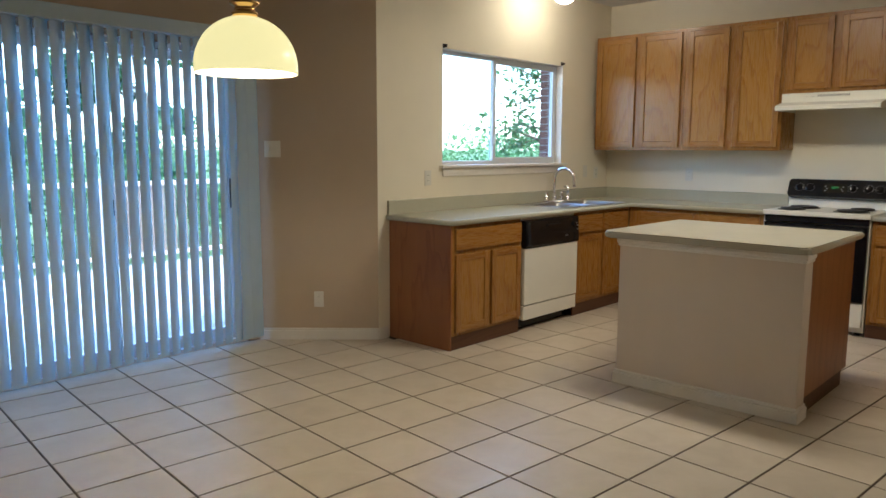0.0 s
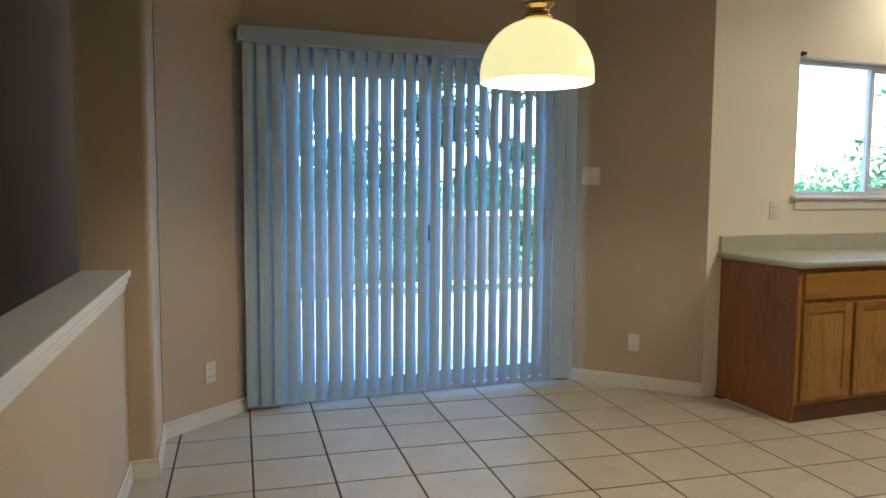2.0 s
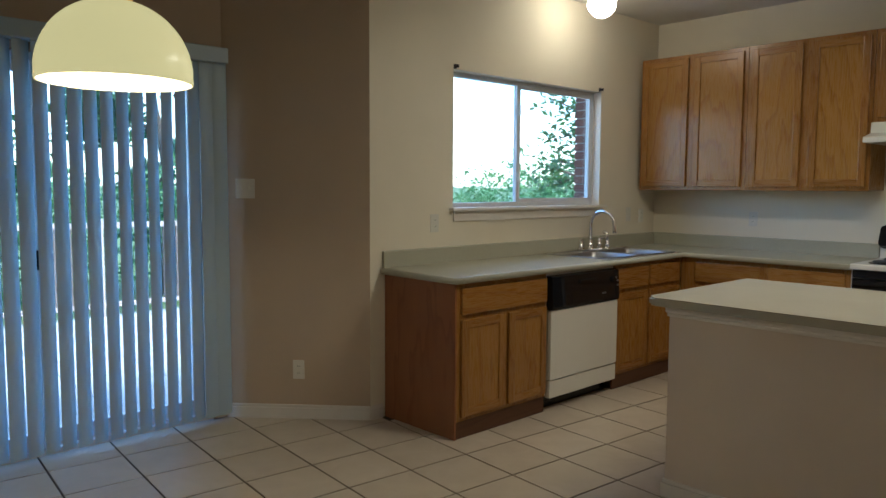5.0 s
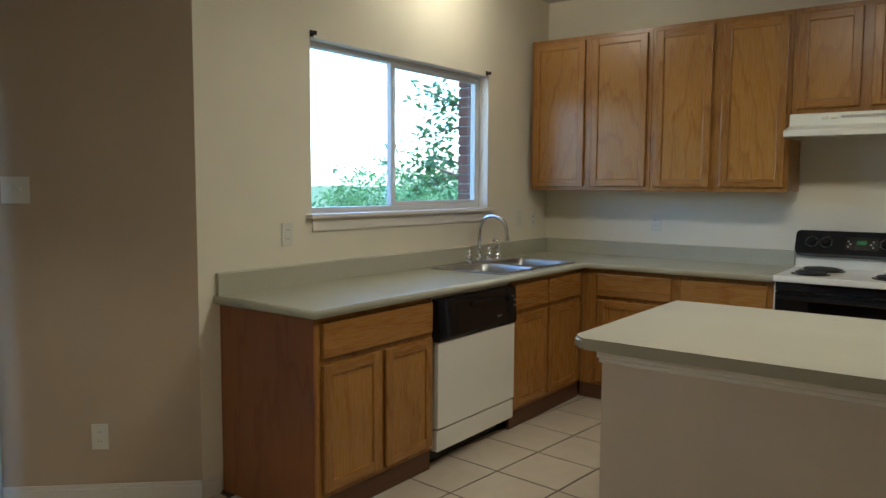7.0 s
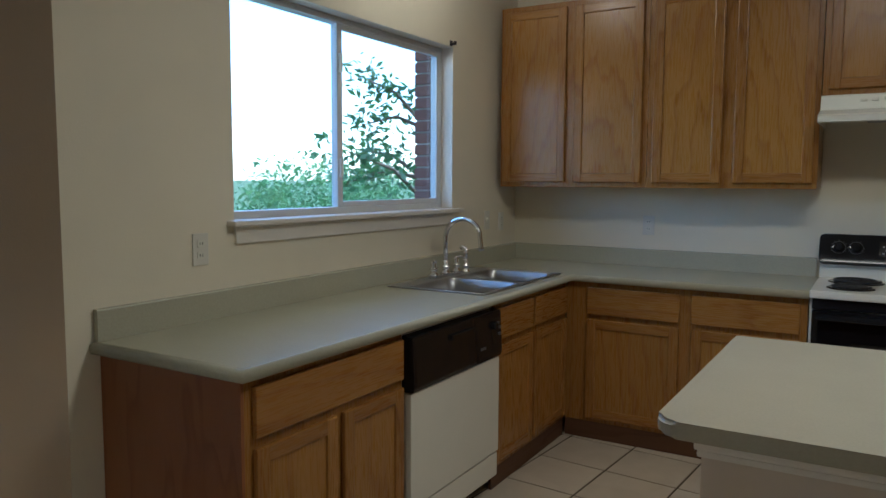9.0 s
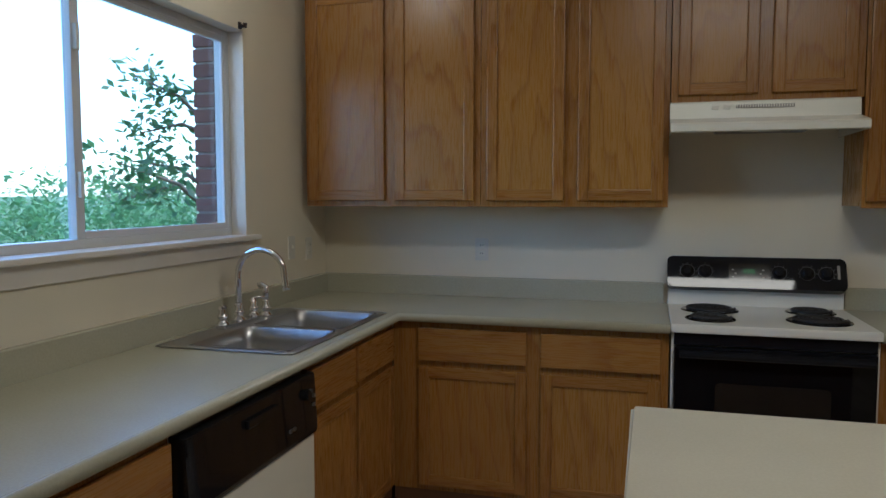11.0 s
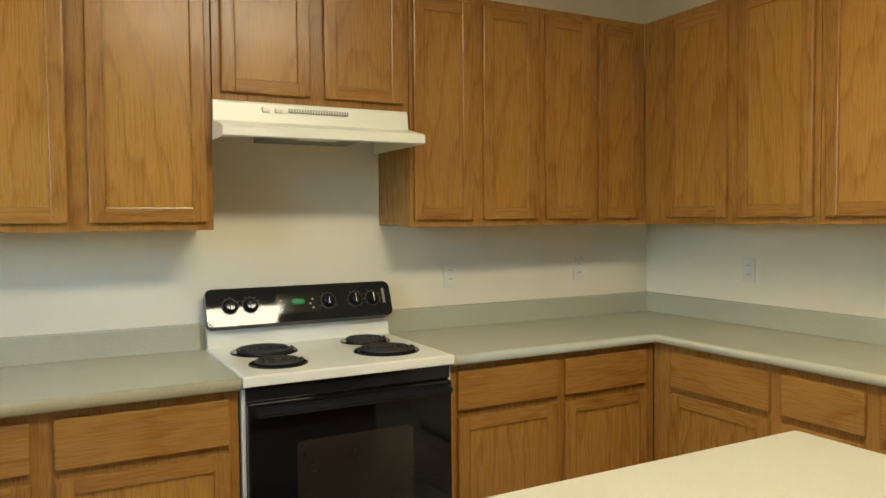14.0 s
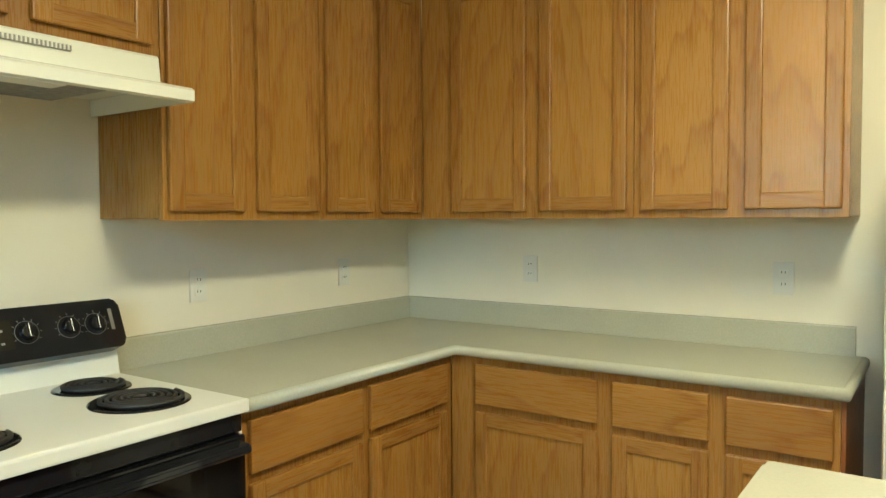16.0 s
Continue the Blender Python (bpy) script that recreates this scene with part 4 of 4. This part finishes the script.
def wall_plate(name, label, m, holes, wide=0.07, tall=0.115, group="outlets"):
    """A cover plate whose back lies on the local plane y = 0, facing -y."""
    t = thing(name, label, "outlet" if name == "outlet" else "switch", m, group)
    part("plate", boxes((-wide / 2, wide / 2, -0.006, -0.0005, -tall / 2, tall / 2), bevel=0.002), WHITE_MATT, t)
    for kind, hx in holes:
        if kind == "outlet":
            for hz in (-0.021, 0.021):
                f = part("socket_face", prism(rounded(-0.017, 0.017, -0.014, 0.014, 0.008), 0, 0.002), WHITE, t)
                f.matrix_local = Matrix.Translation((hx, -0.006, hz)) @ Matrix.Rotation(radians(90), 4, "X")
                for sx in (-0.006, 0.006):
                    part("slot", boxes((hx + sx - 0.001, hx + sx + 0.001, -0.0088, -0.0079, hz - 0.004, hz + 0.005)), BLACK, t)
        else:
            part("toggle", boxes((hx - 0.005, hx + 0.005, -0.016, -0.006, -0.004, 0.012), bevel=0.002), WHITE, t)
    return t


OUT = "white wall outlet plate"
def north(x, z):
    return pose(x, 0, z)
def west(y, z):
    return pose(0, y, z, 0, 0, 90)
def east(y, z):
    return pose(RX, y, z, 0, 0, -90)


for x in (0.888, 2.93, 3.684):
    wall_plate("outlet", OUT + " above the worktop", north(x, 1.16), [("outlet", 0)])
for y in (-0.667, -1.682):
    wall_plate("outlet", OUT + " above the east worktop", east(y, 1.17), [("outlet", 0)])
wall_plate("outlet", OUT + " beside the kitchen window", west(-2.635, 1.17), [("outlet", 0)])
wall_plate("light_switch", "white switch plate by the sink", west(-0.41, 1.18), [("toggle", 0)], group="switches")
wall_plate("outlet", OUT + " by the corner of the sink run", west(-0.214, 1.165), [("outlet", 0)])


def on_wall(p0, p1, u, z, turn=0):
    a, b = Vector((*p0, 0)), Vector((*p1, 0))
    d = (b - a).normalized()
    p = a + d * u
    return Matrix.Translation((p.x, p.y, z)) @ Matrix.Rotation(math.atan2(d.y, d.x) + math.pi, 4, "Z")


wall_plate("outlet", OUT + " low on the angled bay wall", on_wall((0, -3.15), (BAY, -3.745), 0.435, 0.30), [("outlet", 0)])
wall_plate("light_switch", "white double switch plate beside the patio door", on_wall((0, -3.15), (BAY, -3.745), 0.745, 1.385), [("toggle", -0.023), ("toggle", 0.023)], wide=0.115, group="switches")
wall_plate("outlet", OUT + " low on the other angled bay wall", on_wall((BAY, -5.885), (-0.27, -6.335), 0.27, 0.285), [("outlet", 0)])

# ---------------------------------------------------------------- outside
bm = boxes((-3000, 3000, -3000, 3000, -0.35, -0.25))
structure("ground", bm, GRASS, "mown lawn reaching to the horizon")
structure("pavement_patio", boxes((-5.1, BAY - 0.14, -9.0, -1.0, -0.24, -0.06)), GROUT, "pale concrete patio outside the sliding door")

slab = finish("paver", boxes((0.004, 0.596, 0.004, 0.596, 0, 0.012), bevel=0.003), CONCRETE)
patio = bpy.data.objects["pavement_patio"]
for i in range(7):
    for j in range(13):
        o = new("paver", slab)
        o.parent = patio
        o.matrix_local = Matrix.Translation((-5.08 + 0.6 * i, -8.95 + 0.6 * j, -0.0605))

rail = thing("patio_railing", "weathered wooden patio railing with upright balusters", "railing")
for zz, h in ((0.93, 0.06), (0.05, 0.05)):
    part("rail", boxes((-5.04, -4.96, -9.0, -1.0, zz, zz + h), bevel=0.004), RAIL_WOOD, rail)
bal = finish("baluster", boxes((-5.02, -4.98, -0.02, 0.02, 0.095, 0.935)), BALUSTER_WOOD)
for k in range(54):
    o = new("baluster", bal)
    o.parent = rail
    o.matrix_local = Matrix.Translation((0, -8.95 + 0.148 * k, 0))
for k in range(5):
    part("post", boxes((-5.06, -4.94, -9.0 + 1.97 * k, -8.9 + 1.97 * k, -0.06, 1.03), bevel=0.005), RAIL_WOOD, rail)


def leaf_cloud(bm, centre, radius, count, size, rnd, squash=1.0):
    for _ in range(count):
        d = Vector((rnd.gauss(0, 1), rnd.gauss(0, 1), rnd.gauss(0, 1))).normalized() * radius * rnd.random() ** 0.45
        d.z *= squash
        p = Vector(centre) + d
        s = size * rnd.uniform(0.6, 1.35)
        a = Vector((rnd.gauss(0, 1), rnd.gauss(0, 1), rnd.gauss(0, 0.7))).normalized()
        b = a.orthogonal().normalized()
        b.rotate(Matrix.Rotation(rnd.uniform(0, 6.28), 3, a))
        vs = [bm.verts.new(p + q) for q in (a * s, b * s * 0.42, -a * s, -b * s * 0.42)]
        bm.faces.new(vs)


def tree(label, x, y, height, spread, seed, crown_from=0.3, leaves=2600, size=0.07, ground=-0.25):
    rnd = random.Random(seed)
    t = thing("tree", label, "tree", pose(x, y, ground))
    bm = bmesh.new()
    trunk = [(rnd.uniform(-0.05, 0.05) * k, rnd.uniform(-0.05, 0.05) * k, height * 0.9 * k / 6) for k in range(7)]
    tube(trunk, [0.13 * (1 - 0.13 * k) for k in range(7)], 10, bm)
    tips = []
    for k in range(15):
        f = rnd.uniform(crown_from, 0.95)
        a = rnd.uniform(0, 6.28)
        reach = spread * rnd.uniform(0.55, 1.0) * (1.15 - 0.55 * f)
        base = Vector((0, 0, height * 0.9 * f))
        tip = base + Vector((math.cos(a) * reach, math.sin(a) * reach, rnd.uniform(-0.1, 0.7)))
        midp = (base + tip) / 2 + Vector((0, 0, 0.15))
        tube([base, midp, tip], [0.035, 0.022, 0.008], 7, bm)
        tips += [tip, midp, (tip + midp) / 2]
    part("trunk", bm, BARK, t, smooth=True)
    bm = bmesh.new()
    for p in tips:
        leaf_cloud(bm, p, spread * rnd.uniform(0.12, 0.27), leaves // len(tips), size, rnd, 0.75)
    part("crown", bm, LEAF, t, "small dark green leaves with gaps")
    return t


tree("slender green tree close outside the kitchen window", -3.2, 4.1, 4.3, 2.0, 5, 0.2, 2300, 0.065)
tree("leafy tree beyond the patio railing", -9.3, -8.2, 3.1, 2.4, 8, 0.15, 5200, 0.10)
tree("broad leafy tree behind the patio", -8.8, -4.4, 3.0, 2.3, 12, 0.12, 5200, 0.10)
tree("green tree at the end of the patio", -7.6, -1.2, 4.6, 2.3, 21, 0.12, 5000, 0.10)
rnd = random.Random(3)
bm = bmesh.new()
for k in range(190):
    cx = -7.5 + rnd.uniform(-1.6, 1.6)
    cy = -12 + 26 * k / 190 + rnd.uniform(-0.4, 0.4)
    leaf_cloud(bm, (cx, cy, rnd.uniform(0.0, 1.45)), rnd.uniform(0.4, 0.7), 190, 0.058, rnd)
hedge = tagged(new("hedge", finish("hedge", bm, HEDGE_LEAF)), "overgrown bright green hedge beyond the patio", "hedge", kind="stuff")

# brick outer skin beside the kitchen window
bm = boxes((-0.255, -0.165, WIN[1] + 0.024, -0.02, 0.9, 2.5))
skin = structure("wall_brick", bm, MORTAR, "red brick outer skin beside the kitchen window")
brick = finish("brick", boxes((-0.262, -0.160, -0.097, 0.097, -0.028, 0.028), bevel=0.003), BRICK)
half = finish("brick", boxes((-0.262, -0.160, -0.046, 0.046, -0.028, 0.028), bevel=0.003), BRICK)
for row in range(23):
    z = 0.93 + row * 0.0667
    y = WIN[1] + 0.012
    first = row % 2
    for k in range(4):
        w = 0.046 if (first and k == 0) else 0.097
        b = new("brick", half if w < 0.05 else brick)
        b.parent = skin
        b.matrix_local = Matrix.Translation((0, y + w, z))
        y += 2 * w + 0.01

# ---------------------------------------------------------------- floor
TP = 0.356
lay = pose(0.375, -3.812, 0, 0, 0, -5)      # the tiles run parallel to the half wall, a little off the kitchen walls
bm = boxes((-0.75, 6.9, -11.3, 0.1, -0.24, -0.004))
floor = structure("floor", bm, GROUT, "beige glazed square floor tiles with dark grout")
G = 0.005
tile_mesh = finish("tile", boxes((G, TP - G, G, TP - G, -0.006, 0.0), bevel=0.0018), TILE)
rest = bmesh.new()
for i in range(-10, 22):
    for j in range(-26, 16):
        c = lay @ Vector(((i + 0.5) * TP, (j + 0.5) * TP, 0))
        outdoors = c.y > -0.12 or c.x < BAY - 0.17 or c.x > 6.9 or c.y < -11.2 or (c.x < 0.0 and c.y > -3.05) or (c.x > RX + 0.1 and c.y > -3.35)
        if outdoors:
            continue
        if c.x < 3.9 and c.y > -6.9:
            o = new("tile", tile_mesh)
            o.parent = floor
            o.matrix_local = lay @ Matrix.Translation((i * TP, j * TP, random.uniform(-0.0006, 0.0)))
        else:
            box(rest, i * TP + G, (i + 1) * TP - G, j * TP + G, (j + 1) * TP - G, -0.006, -0.0004)
bmesh.ops.transform(rest, matrix=lay, verts=rest.verts)
far = part("tile_field", rest, TILE, floor)
far["kind"] = "stuff"
